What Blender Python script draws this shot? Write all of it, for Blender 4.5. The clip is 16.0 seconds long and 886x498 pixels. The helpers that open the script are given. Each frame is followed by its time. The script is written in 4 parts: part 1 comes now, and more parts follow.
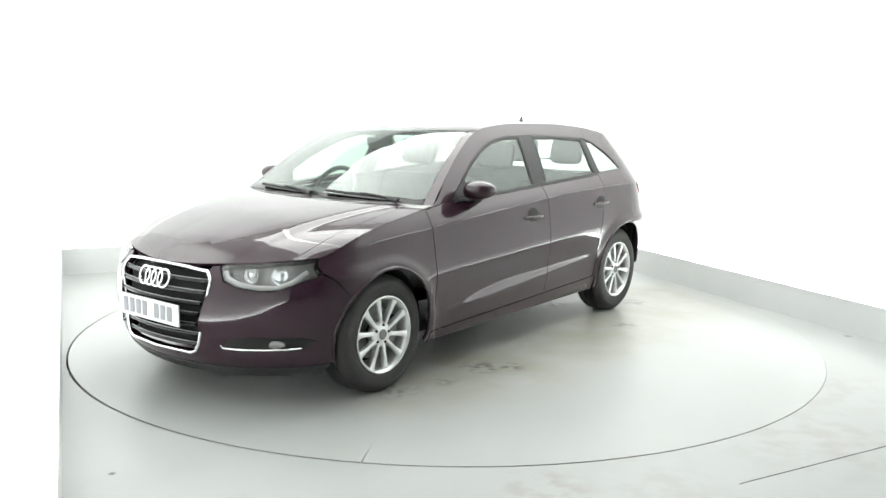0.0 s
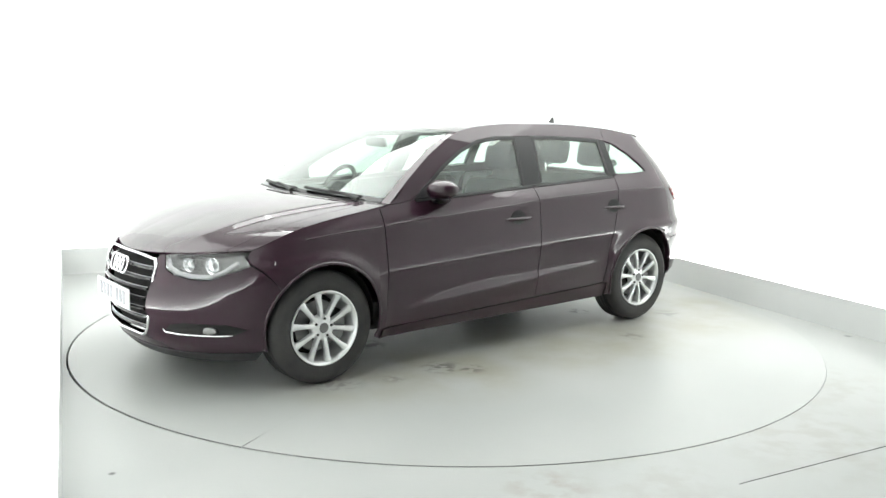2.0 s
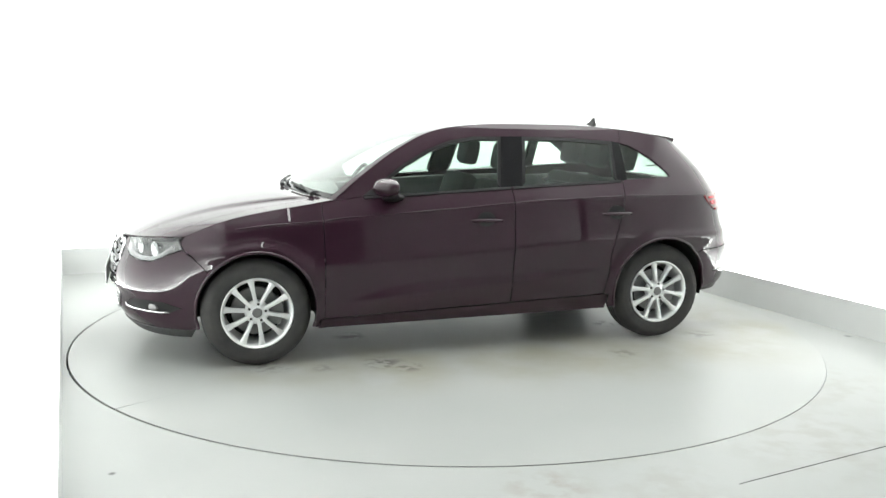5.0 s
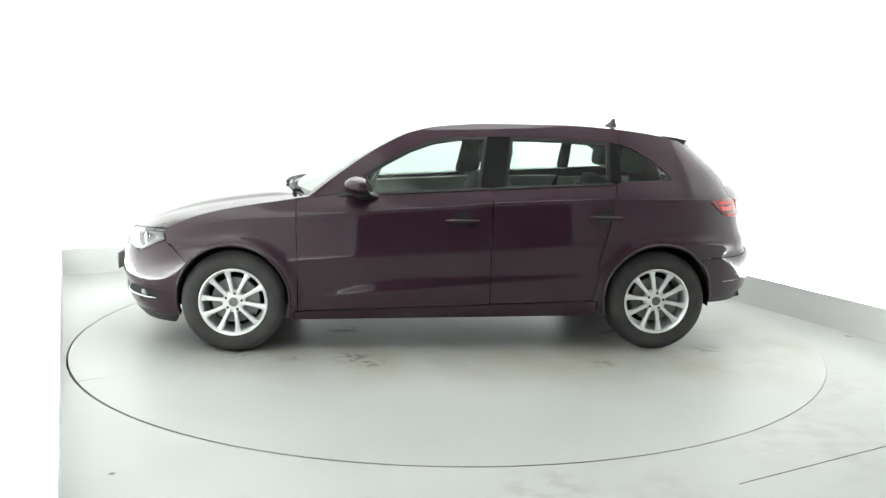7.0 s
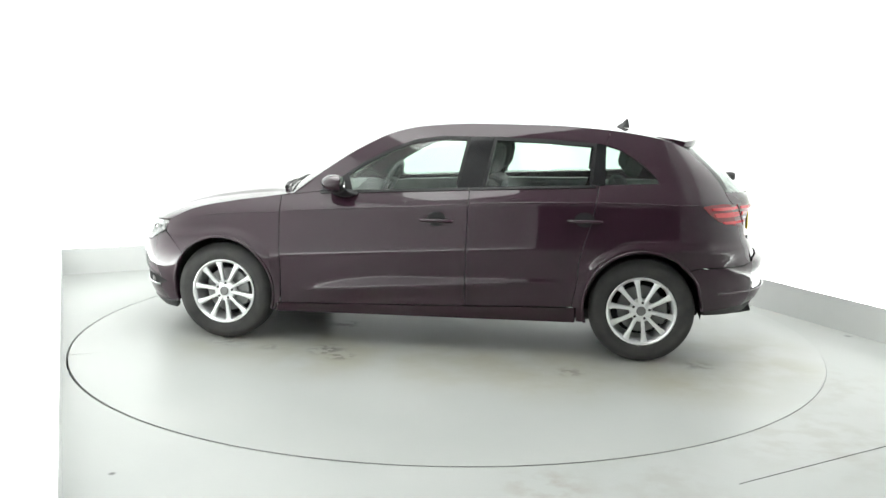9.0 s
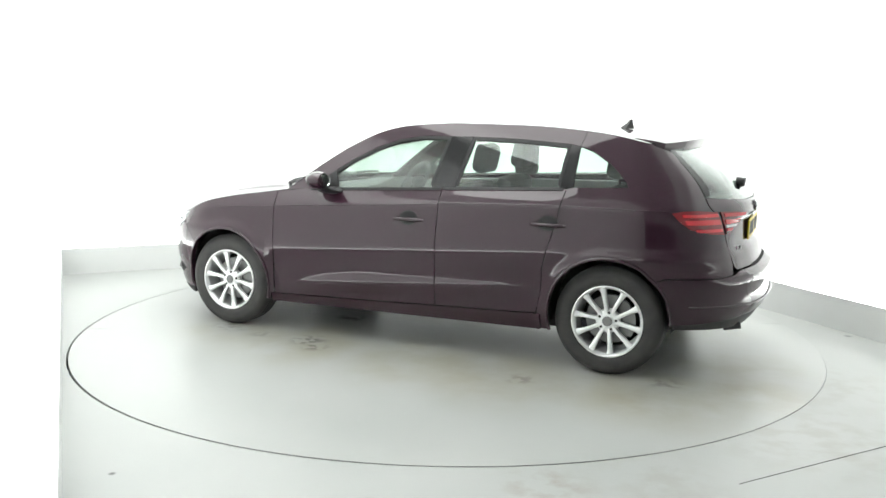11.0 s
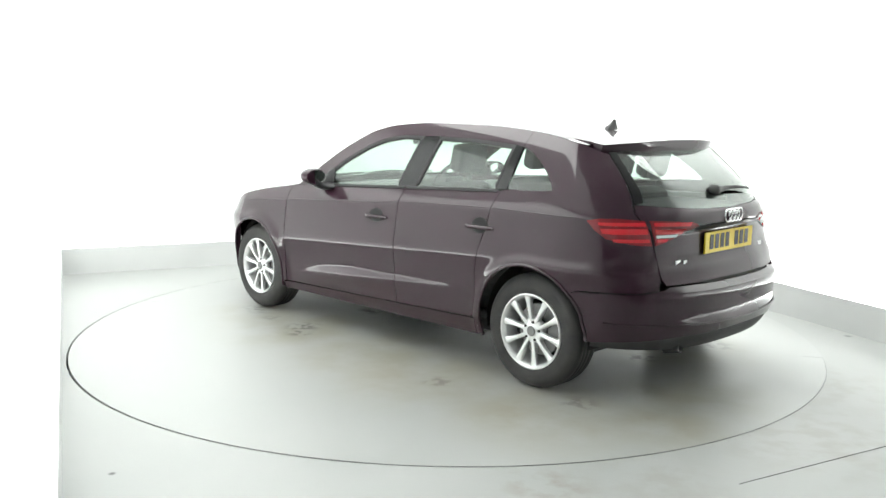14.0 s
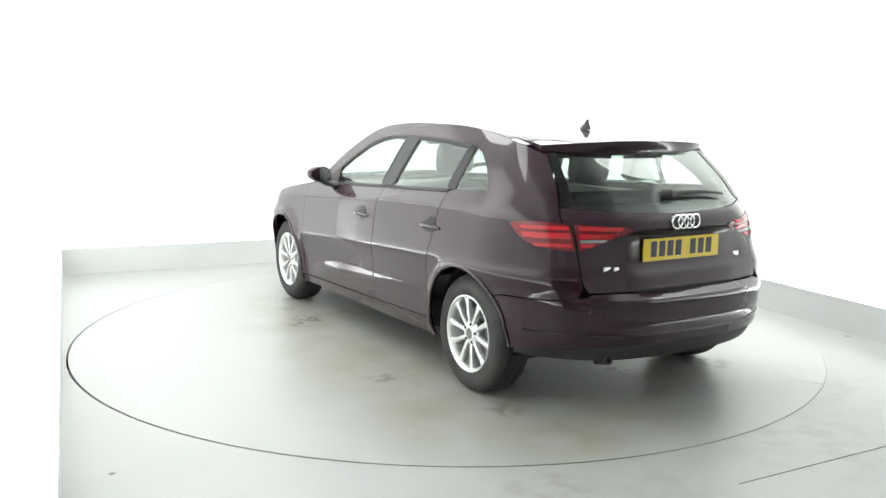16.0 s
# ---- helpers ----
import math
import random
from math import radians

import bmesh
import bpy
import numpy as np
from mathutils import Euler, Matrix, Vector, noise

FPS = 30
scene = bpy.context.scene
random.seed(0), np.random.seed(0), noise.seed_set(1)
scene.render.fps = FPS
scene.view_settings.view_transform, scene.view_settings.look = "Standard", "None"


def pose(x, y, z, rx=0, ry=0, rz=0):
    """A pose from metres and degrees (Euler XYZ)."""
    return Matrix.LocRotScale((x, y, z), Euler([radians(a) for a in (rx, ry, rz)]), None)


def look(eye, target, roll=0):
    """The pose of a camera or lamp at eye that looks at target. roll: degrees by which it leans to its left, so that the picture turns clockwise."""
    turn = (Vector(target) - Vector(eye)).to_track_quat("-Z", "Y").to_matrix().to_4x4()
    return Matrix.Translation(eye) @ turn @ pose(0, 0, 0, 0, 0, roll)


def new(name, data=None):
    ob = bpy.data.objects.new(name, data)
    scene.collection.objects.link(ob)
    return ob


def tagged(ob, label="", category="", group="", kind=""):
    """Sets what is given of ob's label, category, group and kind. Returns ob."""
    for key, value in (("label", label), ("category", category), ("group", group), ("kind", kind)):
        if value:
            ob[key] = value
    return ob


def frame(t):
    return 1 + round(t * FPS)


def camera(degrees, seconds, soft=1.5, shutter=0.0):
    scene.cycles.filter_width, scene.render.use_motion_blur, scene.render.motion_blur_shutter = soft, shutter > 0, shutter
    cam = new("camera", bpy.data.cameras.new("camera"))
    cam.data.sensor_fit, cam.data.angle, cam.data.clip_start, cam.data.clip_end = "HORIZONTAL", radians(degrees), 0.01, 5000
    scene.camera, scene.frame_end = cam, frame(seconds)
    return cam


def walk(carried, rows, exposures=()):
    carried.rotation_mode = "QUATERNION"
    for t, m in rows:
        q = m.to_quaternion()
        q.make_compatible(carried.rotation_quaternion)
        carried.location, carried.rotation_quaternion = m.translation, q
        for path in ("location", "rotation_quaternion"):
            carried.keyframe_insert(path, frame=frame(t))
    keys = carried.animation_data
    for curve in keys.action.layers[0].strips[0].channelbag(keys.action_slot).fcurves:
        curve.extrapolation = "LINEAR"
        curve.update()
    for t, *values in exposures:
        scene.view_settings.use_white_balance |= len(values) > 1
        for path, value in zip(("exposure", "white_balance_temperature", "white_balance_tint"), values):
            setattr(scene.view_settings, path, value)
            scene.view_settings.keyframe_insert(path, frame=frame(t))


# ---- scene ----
import functools

# camera: it stands still beside the open end of the booth
cam = camera(53.81, 16.0, soft=1.5)
EYE = (0.0, -5.9437, 1.4864)
AIM = look(EYE, (-0.03542, -0.01725, 0.5503), 0.904)
walk(cam, [(0.0, AIM), (16.0, AIM)], [(0.0, 0.0, 6500, 10), (16.0, 0.0, 6500, 10)])

# turn of the table, in degrees
TURNS = [(0.0, 232.0), (0.5, 228.95), (1.0, 225.6), (1.5, 222.2), (2.0, 218.7), (2.5, 215.2), (3.0, 211.65), (3.5, 208.15),
         (4.0, 204.7), (5.25, 196.4), (6.5, 188.2), (7.0, 184.85), (7.5, 181.5), (8.0, 178.1), (8.5, 174.75), (9.0, 171.35),
         (10.25, 162.0), (11.5, 152.4), (12.0, 148.95), (12.5, 145.5), (13.0, 142.0), (13.5, 138.5), (14.0, 134.95),
         (14.5, 131.45), (15.0, 128.0), (15.5, 124.55), (16.0, 121.05)]
CAR_X, CAR_Y = 0.0443, -0.2044
TABLE_R = 2.4355
H_BAND, H_WALL = 0.23, 3.6

# light: a dim neutral world beyond the booth and soft lamps above the booth
world = bpy.data.worlds.new("world")
scene.world = world
world.use_nodes = True
world.node_tree.nodes["Background"].inputs[0].default_value = (0.9, 1.0, 0.97, 1)
world.node_tree.nodes["Background"].inputs[1].default_value = 0.05


# wall washers: shielded strips under the ceiling that shine on the three white walls, and so light the booth indirectly
def washer(a, b, z, gap, tilt, wide, power):
    """A strip along the wall from a to b, at that distance inside it, turned up from straight down by tilt towards the wall."""
    a, b = Vector((*a, 0)), Vector((*b, 0))
    d = (b - a).normalized()
    n = Vector((d.y, -d.x, 0))
    mid = (a + b) / 2 + n * gap + Vector((0, 0, z))
    out = -n * math.sin(radians(tilt)) - Vector((0, 0, math.cos(radians(tilt))))
    lamp = bpy.data.lights.new("wall_washer", "AREA")
    lamp.shape, lamp.size, lamp.size_y, lamp.energy, lamp.color = "RECTANGLE", (b - a).length, wide, power, (0.97, 1.0, 0.98)
    m = Matrix((d, out.cross(d) * -1, -out)).transposed().to_4x4()
    m.translation = mid
    new("wall_washer", lamp).matrix_world = m


washer((-0.9, -4.1), (-3.0, 0.7), 3.1, 1.3, 89, 0.6, 118)
washer((-3.0, 1.83), (0.8, 3.66), 3.1, 1.3, 89, 0.6, 22)
washer((1.5, 2.9), (4.1, -2.9), 3.1, 1.3, 89, 0.6, 86)


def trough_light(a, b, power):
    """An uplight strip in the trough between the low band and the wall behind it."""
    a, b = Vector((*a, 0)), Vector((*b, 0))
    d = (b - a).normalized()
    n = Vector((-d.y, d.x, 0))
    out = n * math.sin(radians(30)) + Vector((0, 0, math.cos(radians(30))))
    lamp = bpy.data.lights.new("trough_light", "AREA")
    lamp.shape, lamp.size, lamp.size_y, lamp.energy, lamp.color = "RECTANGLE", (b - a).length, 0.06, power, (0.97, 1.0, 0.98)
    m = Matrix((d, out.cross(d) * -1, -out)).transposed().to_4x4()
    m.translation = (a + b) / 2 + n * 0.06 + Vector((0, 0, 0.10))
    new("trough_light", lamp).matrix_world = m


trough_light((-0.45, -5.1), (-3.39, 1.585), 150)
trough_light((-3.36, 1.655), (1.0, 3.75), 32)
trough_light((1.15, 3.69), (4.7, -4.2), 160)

# one soft lamp over the middle of the table
top_lamp = bpy.data.lights.new("soft_box", "AREA")
top_lamp.shape, top_lamp.size, top_lamp.size_y, top_lamp.energy, top_lamp.color = "RECTANGLE", 4.4, 3.6, 250, (0.97, 1.0, 0.97)
new("soft_box", top_lamp).matrix_world = pose(0.25, 0.65, 3.5, 0, 0, 24.5)
# ---- materials ----
def material(name, colour, rough=0.5, metal=0.0, **more):
    m = bpy.data.materials.new(name)
    m.use_nodes = True
    b = m.node_tree.nodes["Principled BSDF"]
    b.inputs["Base Color"].default_value = (*colour, 1)
    b.inputs["Roughness"].default_value = rough
    b.inputs["Metallic"].default_value = metal
    for key, value in more.items():
        b.inputs[key.replace("_", " ")].default_value = value
    return m


def vary(m, c1, c2, scale=3.0, detail=6.0, lo=0.35, hi=0.65, rough=None, bump=0.0, bump_scale=60.0):
    """Noise between two colours at one scale, and fine relief at another."""
    nt = m.node_tree
    b = nt.nodes["Principled BSDF"]
    tc = nt.nodes.new("ShaderNodeTexCoord")
    n = nt.nodes.new("ShaderNodeTexNoise")
    n.inputs["Scale"].default_value, n.inputs["Detail"].default_value = scale, detail
    nt.links.new(tc.outputs["Object"], n.inputs["Vector"])
    r = nt.nodes.new("ShaderNodeValToRGB")
    r.color_ramp.elements[0].position, r.color_ramp.elements[1].position = lo, hi
    r.color_ramp.elements[0].color, r.color_ramp.elements[1].color = (*c1, 1), (*c2, 1)
    nt.links.new(n.outputs["Fac"], r.inputs["Fac"])
    nt.links.new(r.outputs["Color"], b.inputs["Base Color"])
    if rough:
        mr = nt.nodes.new("ShaderNodeMapRange")
        mr.inputs["To Min"].default_value, mr.inputs["To Max"].default_value = rough
        nt.links.new(n.outputs["Fac"], mr.inputs["Value"])
        nt.links.new(mr.outputs["Result"], b.inputs["Roughness"])
    if bump:
        n2 = nt.nodes.new("ShaderNodeTexNoise")
        n2.inputs["Scale"].default_value, n2.inputs["Detail"].default_value = bump_scale, 4
        nt.links.new(tc.outputs["Object"], n2.inputs["Vector"])
        bp = nt.nodes.new("ShaderNodeBump")
        bp.inputs["Strength"].default_value, bp.inputs["Distance"].default_value = bump, 0.004
        nt.links.new(n2.outputs["Fac"], bp.inputs["Height"])
        nt.links.new(bp.outputs["Normal"], b.inputs["Normal"])
    return r


def stains(m, spots, colour, scale=9.0, lo=0.45, hi=0.62):
    """Dirt of uneven outline round the given places (x, y, radius, strength)."""
    nt = m.node_tree
    b = nt.nodes["Principled BSDF"]
    tc = nt.nodes.new("ShaderNodeTexCoord")
    nz = nt.nodes.new("ShaderNodeTexNoise")
    nz.inputs["Scale"].default_value, nz.inputs["Detail"].default_value = scale, 7
    nt.links.new(tc.outputs["Object"], nz.inputs["Vector"])
    nr = nt.nodes.new("ShaderNodeMapRange")
    nr.inputs["From Min"].default_value, nr.inputs["From Max"].default_value = lo, hi
    nt.links.new(nz.outputs["Fac"], nr.inputs["Value"])
    total = None
    for x, y, r, k in spots:
        d = nt.nodes.new("ShaderNodeVectorMath")
        d.operation = "DISTANCE"
        d.inputs[1].default_value = (x, y, 0)
        nt.links.new(tc.outputs["Object"], d.inputs[0])
        f = nt.nodes.new("ShaderNodeMapRange")
        f.interpolation_type = "SMOOTHSTEP"
        f.inputs["From Min"].default_value, f.inputs["From Max"].default_value = r, r * 0.15
        f.inputs["To Max"].default_value = k
        nt.links.new(d.outputs["Value"], f.inputs["Value"])
        if total is None:
            total = f.outputs["Result"]
        else:
            s = nt.nodes.new("ShaderNodeMath")
            s.operation = "MAXIMUM"
            nt.links.new(total, s.inputs[0])
            nt.links.new(f.outputs["Result"], s.inputs[1])
            total = s.outputs[0]
    mul = nt.nodes.new("ShaderNodeMath")
    mul.operation = "MULTIPLY"
    nt.links.new(total, mul.inputs[0])
    nt.links.new(nr.outputs["Result"], mul.inputs[1])
    mix = nt.nodes.new("ShaderNodeMix")
    mix.data_type = "RGBA"
    old = b.inputs["Base Color"].links[0].from_socket
    nt.links.new(mul.outputs[0], mix.inputs[0])
    nt.links.new(old, mix.inputs[6])
    mix.inputs[7].default_value = (*colour, 1)
    nt.links.new(mix.outputs[2], b.inputs["Base Color"])


FLOOR_A, FLOOR_B = (0.315, 0.327, 0.316), (0.35, 0.358, 0.347)
M_FLOOR = material("grey_floor_paint", FLOOR_A, 0.38)
vary(M_FLOOR, FLOOR_A, FLOOR_B, 1.3, 5, 0.3, 0.7, (0.3, 0.5), 0.08, 90)
M_BAND = material("grey_wall_paint", FLOOR_A, 0.5)
vary(M_BAND, (0.52, 0.53, 0.522), (0.56, 0.567, 0.56), 2.2, 5, 0.3, 0.7, (0.4, 0.6), 0.06, 60)
stains(M_FLOOR, [(0.42, -2.62, 0.28, 0.5), (1.75, -2.05, 0.75, 0.25), (0.9, -2.55, 0.4, 0.2), (2.1, -1.2, 0.7, 0.2)], (0.20, 0.165, 0.115), 7)
stains(M_FLOOR, [(-1.36, -2.57, 0.022, 1.0), (2.54, 1.1, 0.05, 0.8), (2.76, -0.08, 0.04, 0.7)], (0.05, 0.05, 0.045), 30, 0.2, 0.35)
M_TABLE = material("turntable_paint", FLOOR_A, 0.33)
vary(M_TABLE, FLOOR_A, FLOOR_B, 1.1, 5, 0.3, 0.7, (0.25, 0.45), 0.06, 80)
stains(M_TABLE, [(0.65, 0.78, 0.75, 0.65), (-0.8, 0.9, 0.8, 0.65), (-1.6, 0.9, 0.7, 0.7), (-2.05, 0.6, 0.5, 0.65), (1.2, 0.7, 0.6, 0.5), (-0.2, 0.8, 0.8, 0.6), (-1.9, 0.1, 0.6, 0.55), (-1.3, -0.7, 0.8, 0.55), (0.3, -1.1, 0.7, 0.4), (1.3, -0.9, 0.6, 0.4)], (0.235, 0.212, 0.140), 3.2, 0.30, 0.60)
stains(M_TABLE, [(0.64, 0.76, 0.16, 0.9), (0.52, 0.88, 0.12, 0.8), (0.71, 0.10, 0.15, 0.9), (-1.12, 0.20, 0.12, 0.9), (1.0, 0.78, 0.10, 0.4), (-1.36, -0.35, 0.13, 0.9), (-1.5, -0.95, 0.2, 0.6), (1.30, 0.67, 0.2, 0.5), (-0.87, 0.93, 0.12, 0.5), (1.69, -0.25, 0.12, 0.5), (-1.62, 0.64, 0.14, 0.5)], (0.05, 0.046, 0.038), 13, 0.47, 0.56)
M_WALL = material("white_wall_paint", (0.86, 0.87, 0.86), 0.6)
vary(M_WALL, (0.84, 0.855, 0.845), (0.88, 0.885, 0.88), 0.8, 3, 0.3, 0.7, (0.5, 0.7), 0.03, 40)
M_CEILING = material("grey_ceiling", (0.3, 0.3, 0.3), 0.8)
vary(M_CEILING, (0.32, 0.325, 0.32), (0.38, 0.385, 0.38), 1.5, 4)
M_DARK_WALL = material("dim_room_paint", (0.03, 0.03, 0.033), 0.9)
vary(M_DARK_WALL, (0.42, 0.42, 0.423), (0.52, 0.52, 0.523), 4, 4)
M_END = material("grey_end_wall", (0.4, 0.4, 0.4), 0.8)
vary(M_END, (0.5, 0.5, 0.5), (0.6, 0.6, 0.6), 1.2, 4)
M_GAP = material("dark_gap", (0.012, 0.012, 0.013), 0.85)
M_PAINT = material("aubergine_paint", (0.021, 0.0056, 0.0132), 0.5, 0.0, Coat_Weight=1.0, Coat_Roughness=0.015, Coat_IOR=1.5, Specular_IOR_Level=0.1)
# trim colour, also used for the shade in the handle recesses
M_BLACK = material("black_trim_and_shade", (0.012, 0.012, 0.013), 0.35, 0.0, Specular_IOR_Level=0.25)
M_GLOSS = material("black_gloss", (0.008, 0.008, 0.009), 0.12, 0.0, Specular_IOR_Level=0.3)
M_PLASTIC = material("black_plastic", (0.022, 0.022, 0.023), 0.55)
vary(M_PLASTIC, (0.018, 0.018, 0.019), (0.028, 0.028, 0.028), 30, 4, 0.3, 0.7, None, 0.1, 300)
# near-black of the wheel liners, also stands in for shade in hollow parts
M_LINER_AND_SHADE = material("black_liner_and_shade", (0.006, 0.006, 0.006), 0.9)
M_TYRE = material("tyre_rubber", (0.022, 0.022, 0.023), 0.62, 0.0, Specular_IOR_Level=0.3)
vary(M_TYRE, (0.028, 0.028, 0.029), (0.05, 0.048, 0.046), 9, 5, 0.3, 0.7, (0.5, 0.75), 0.12, 160)
M_ALLOY = material("silver_alloy", (0.74, 0.75, 0.75), 0.3, 0.6)
M_STEEL = material("brake_steel", (0.2, 0.2, 0.2), 0.45, 0.9)
M_CHROME = material("chrome", (0.8, 0.81, 0.82), 0.1, 1.0)
M_SATIN = material("satin_silver", (0.45, 0.45, 0.46), 0.35, 0.9)
M_GLASS = material("tinted_glass", (0.74, 0.85, 0.79), 0.0, 0.0, Transmission_Weight=1.0, IOR=1.45)
M_LENS = material("clear_lens", (0.97, 0.98, 0.98), 0.02, 0.0, Transmission_Weight=1.0, IOR=1.45)
M_RED = material("red_lens", (0.5, 0.012, 0.02), 0.12, 0.0, Coat_Weight=0.6)
M_DRED = material("dark_red_lens", (0.16, 0.006, 0.012), 0.12, 0.0, Coat_Weight=0.6)
M_WHITE = material("white_plate", (0.5, 0.5, 0.51), 0.4)
M_YELLOW = material("yellow_plate", (0.70, 0.52, 0.015), 0.3)
M_FABRIC = material("dark_fabric", (0.03, 0.03, 0.032), 0.9)
vary(M_FABRIC, (0.022, 0.022, 0.024), (0.045, 0.045, 0.047), 40, 4, 0.3, 0.7, None, 0.05, 400)
# trim lightened to grey in place of the reflection in the side glass
M_DOORCARD = material("door_trim_glass_reflection", (0.24, 0.245, 0.24), 0.6)
vary(M_DOORCARD, (0.21, 0.215, 0.21), (0.27, 0.275, 0.27), 18, 4, 0.3, 0.7, None, 0.05, 200)
M_LIGHTFAB = material("light_lining", (0.5, 0.5, 0.48), 0.9)
M_LAMP = material("lamp_silver", (0.78, 0.79, 0.79), 0.22, 0.9)
M_PLATE_INK = material("plate_ink", (0.03, 0.03, 0.035), 0.5)
M_MIRROR = material("mirror_silver", (0.85, 0.86, 0.86), 0.02, 1.0)
M_FRONT_INK = material("faded_ink", (0.15, 0.15, 0.17), 0.5)
# ---- building helpers ----
def mesh_object(name, bm, mat, parent=None, label="", smooth=True):
    me = bpy.data.meshes.new(name)
    bm.normal_update()
    for f in bm.faces:
        f.smooth = smooth
    bm.to_mesh(me)
    bm.free()
    for m in (mat if isinstance(mat, (list, tuple)) else [mat]):
        me.materials.append(m)
    ob = new(name, me)
    if parent is not None:
        ob.parent = parent
    if label:
        tagged(ob, label)
    return ob


def part(name, bm, mat, parent, label="", smooth=True, sharp=35):
    for e in bm.edges:
        if len(e.link_faces) == 2 and e.calc_face_angle(0) > radians(sharp):
            e.smooth = False
    return mesh_object(name, bm, mat, parent, label, smooth)


def box(bm, x0, x1, y0, y1, z0, z1, bevel=0.0, m=None):
    r = bmesh.ops.create_cube(bm, size=1)
    vs = r["verts"]
    for v in vs:
        v.co = Vector((x0 + (v.co.x + 0.5) * (x1 - x0), y0 + (v.co.y + 0.5) * (y1 - y0), z0 + (v.co.z + 0.5) * (z1 - z0)))
    if bevel:
        es = list({e for v in vs for e in v.link_edges})
        r2 = bmesh.ops.bevel(bm, geom=es, offset=bevel, segments=2, affect="EDGES", profile=0.5)
        vs = list({v for f in r2["faces"] for v in f.verts} | {v for v in vs if v.is_valid})
    if m is not None:
        bmesh.ops.transform(bm, matrix=m, verts=[v for v in vs if v.is_valid])
    return vs


def lathe(bm, profile, n=48, m=None, a0=0.0, a1=360.0):
    """Turn (radius, y) points round the y axis."""
    full = abs(a1 - a0) >= 359.9
    cols = n if full else n + 1
    rings = []
    for k in range(cols):
        a = radians(a0 + (a1 - a0) * k / n)
        ring = []
        for r, y in profile:
            v = Vector((r * math.cos(a), y, r * math.sin(a)))
            ring.append(bm.verts.new(m @ v if m is not None else v))
        rings.append(ring)
    for k in range(n):
        a, b = rings[k], rings[(k + 1) % cols]
        for i in range(len(profile) - 1):
            bm.faces.new((a[i], a[i + 1], b[i + 1], b[i]))
    return rings


def tube(bm, pts, r, n=8, closed=False, flat=1.0):
    """A round bar along points."""
    pts = [Vector(p) for p in pts]
    rings = []
    for i, p in enumerate(pts):
        if closed:
            d = pts[(i + 1) % len(pts)] - pts[i - 1]
        else:
            d = pts[min(i + 1, len(pts) - 1)] - pts[max(i - 1, 0)]
        d.normalize()
        side = d.cross(Vector((0, 0, 1)))
        if side.length < 1e-3:
            side = d.cross(Vector((0, 1, 0)))
        side.normalize()
        up = side.cross(d)
        rr = r[i] if isinstance(r, (list, tuple)) else r
        rings.append([bm.verts.new(p + side * math.cos(a) * rr + up * math.sin(a) * rr * flat)
                      for a in (2 * math.pi * k / n for k in range(n))])
    last = len(pts) if closed else len(pts) - 1
    for i in range(last):
        a, b = rings[i], rings[(i + 1) % len(pts)]
        for k in range(n):
            bm.faces.new((a[k], b[k], b[(k + 1) % n], a[(k + 1) % n]))
    if not closed:
        bm.faces.new(list(reversed(rings[0])))
        bm.faces.new(rings[-1])
    return rings


def prism(bm, poly, h0, h1, m=None):
    """A flat polygon (x, y), raised from h0 to h1."""
    a = [bm.verts.new((x, y, h0)) for x, y in poly]
    b = [bm.verts.new((x, y, h1)) for x, y in poly]
    bm.faces.new(list(reversed(a)))
    bm.faces.new(b)
    n = len(poly)
    for i in range(n):
        bm.faces.new((a[i], a[(i + 1) % n], b[(i + 1) % n], b[i]))
    if m is not None:
        bmesh.ops.transform(bm, matrix=m, verts=a + b)
    return a + b


# ---- the booth ----
def wall_run(name, a, b, z0, z1, thick, mat, label):
    """An upright slab whose inner face runs from a to b; its body lies on the left of that way."""
    a, b = Vector((*a, 0)), Vector((*b, 0))
    d = (b - a).normalized()
    n = Vector((-d.y, d.x, 0))
    bm = bmesh.new()
    prism(bm, [(p.x, p.y) for p in (a, b, b + n * thick, a + n * thick)], z0, z1)
    bmesh.ops.recalc_face_normals(bm, faces=bm.faces)
    return tagged(mesh_object(name, bm, mat, smooth=False), label, "wall", kind="structure")


C_LB = (-3.41, 1.63)    # left and back wall meet
C_BR = (1.10, 3.80)     # back and right wall meet
C_RF = (4.85, -4.55)    # front end of the right wall
C_LF = (-0.411, -5.2)   # front end of the left wall
DOOR_A, DOOR_B = (2.55, -6.35), (-0.62, -6.35)


def offset(a, b, k):
    d = (Vector(b) - Vector(a)).normalized()
    return Vector((-d.y, d.x)) * k


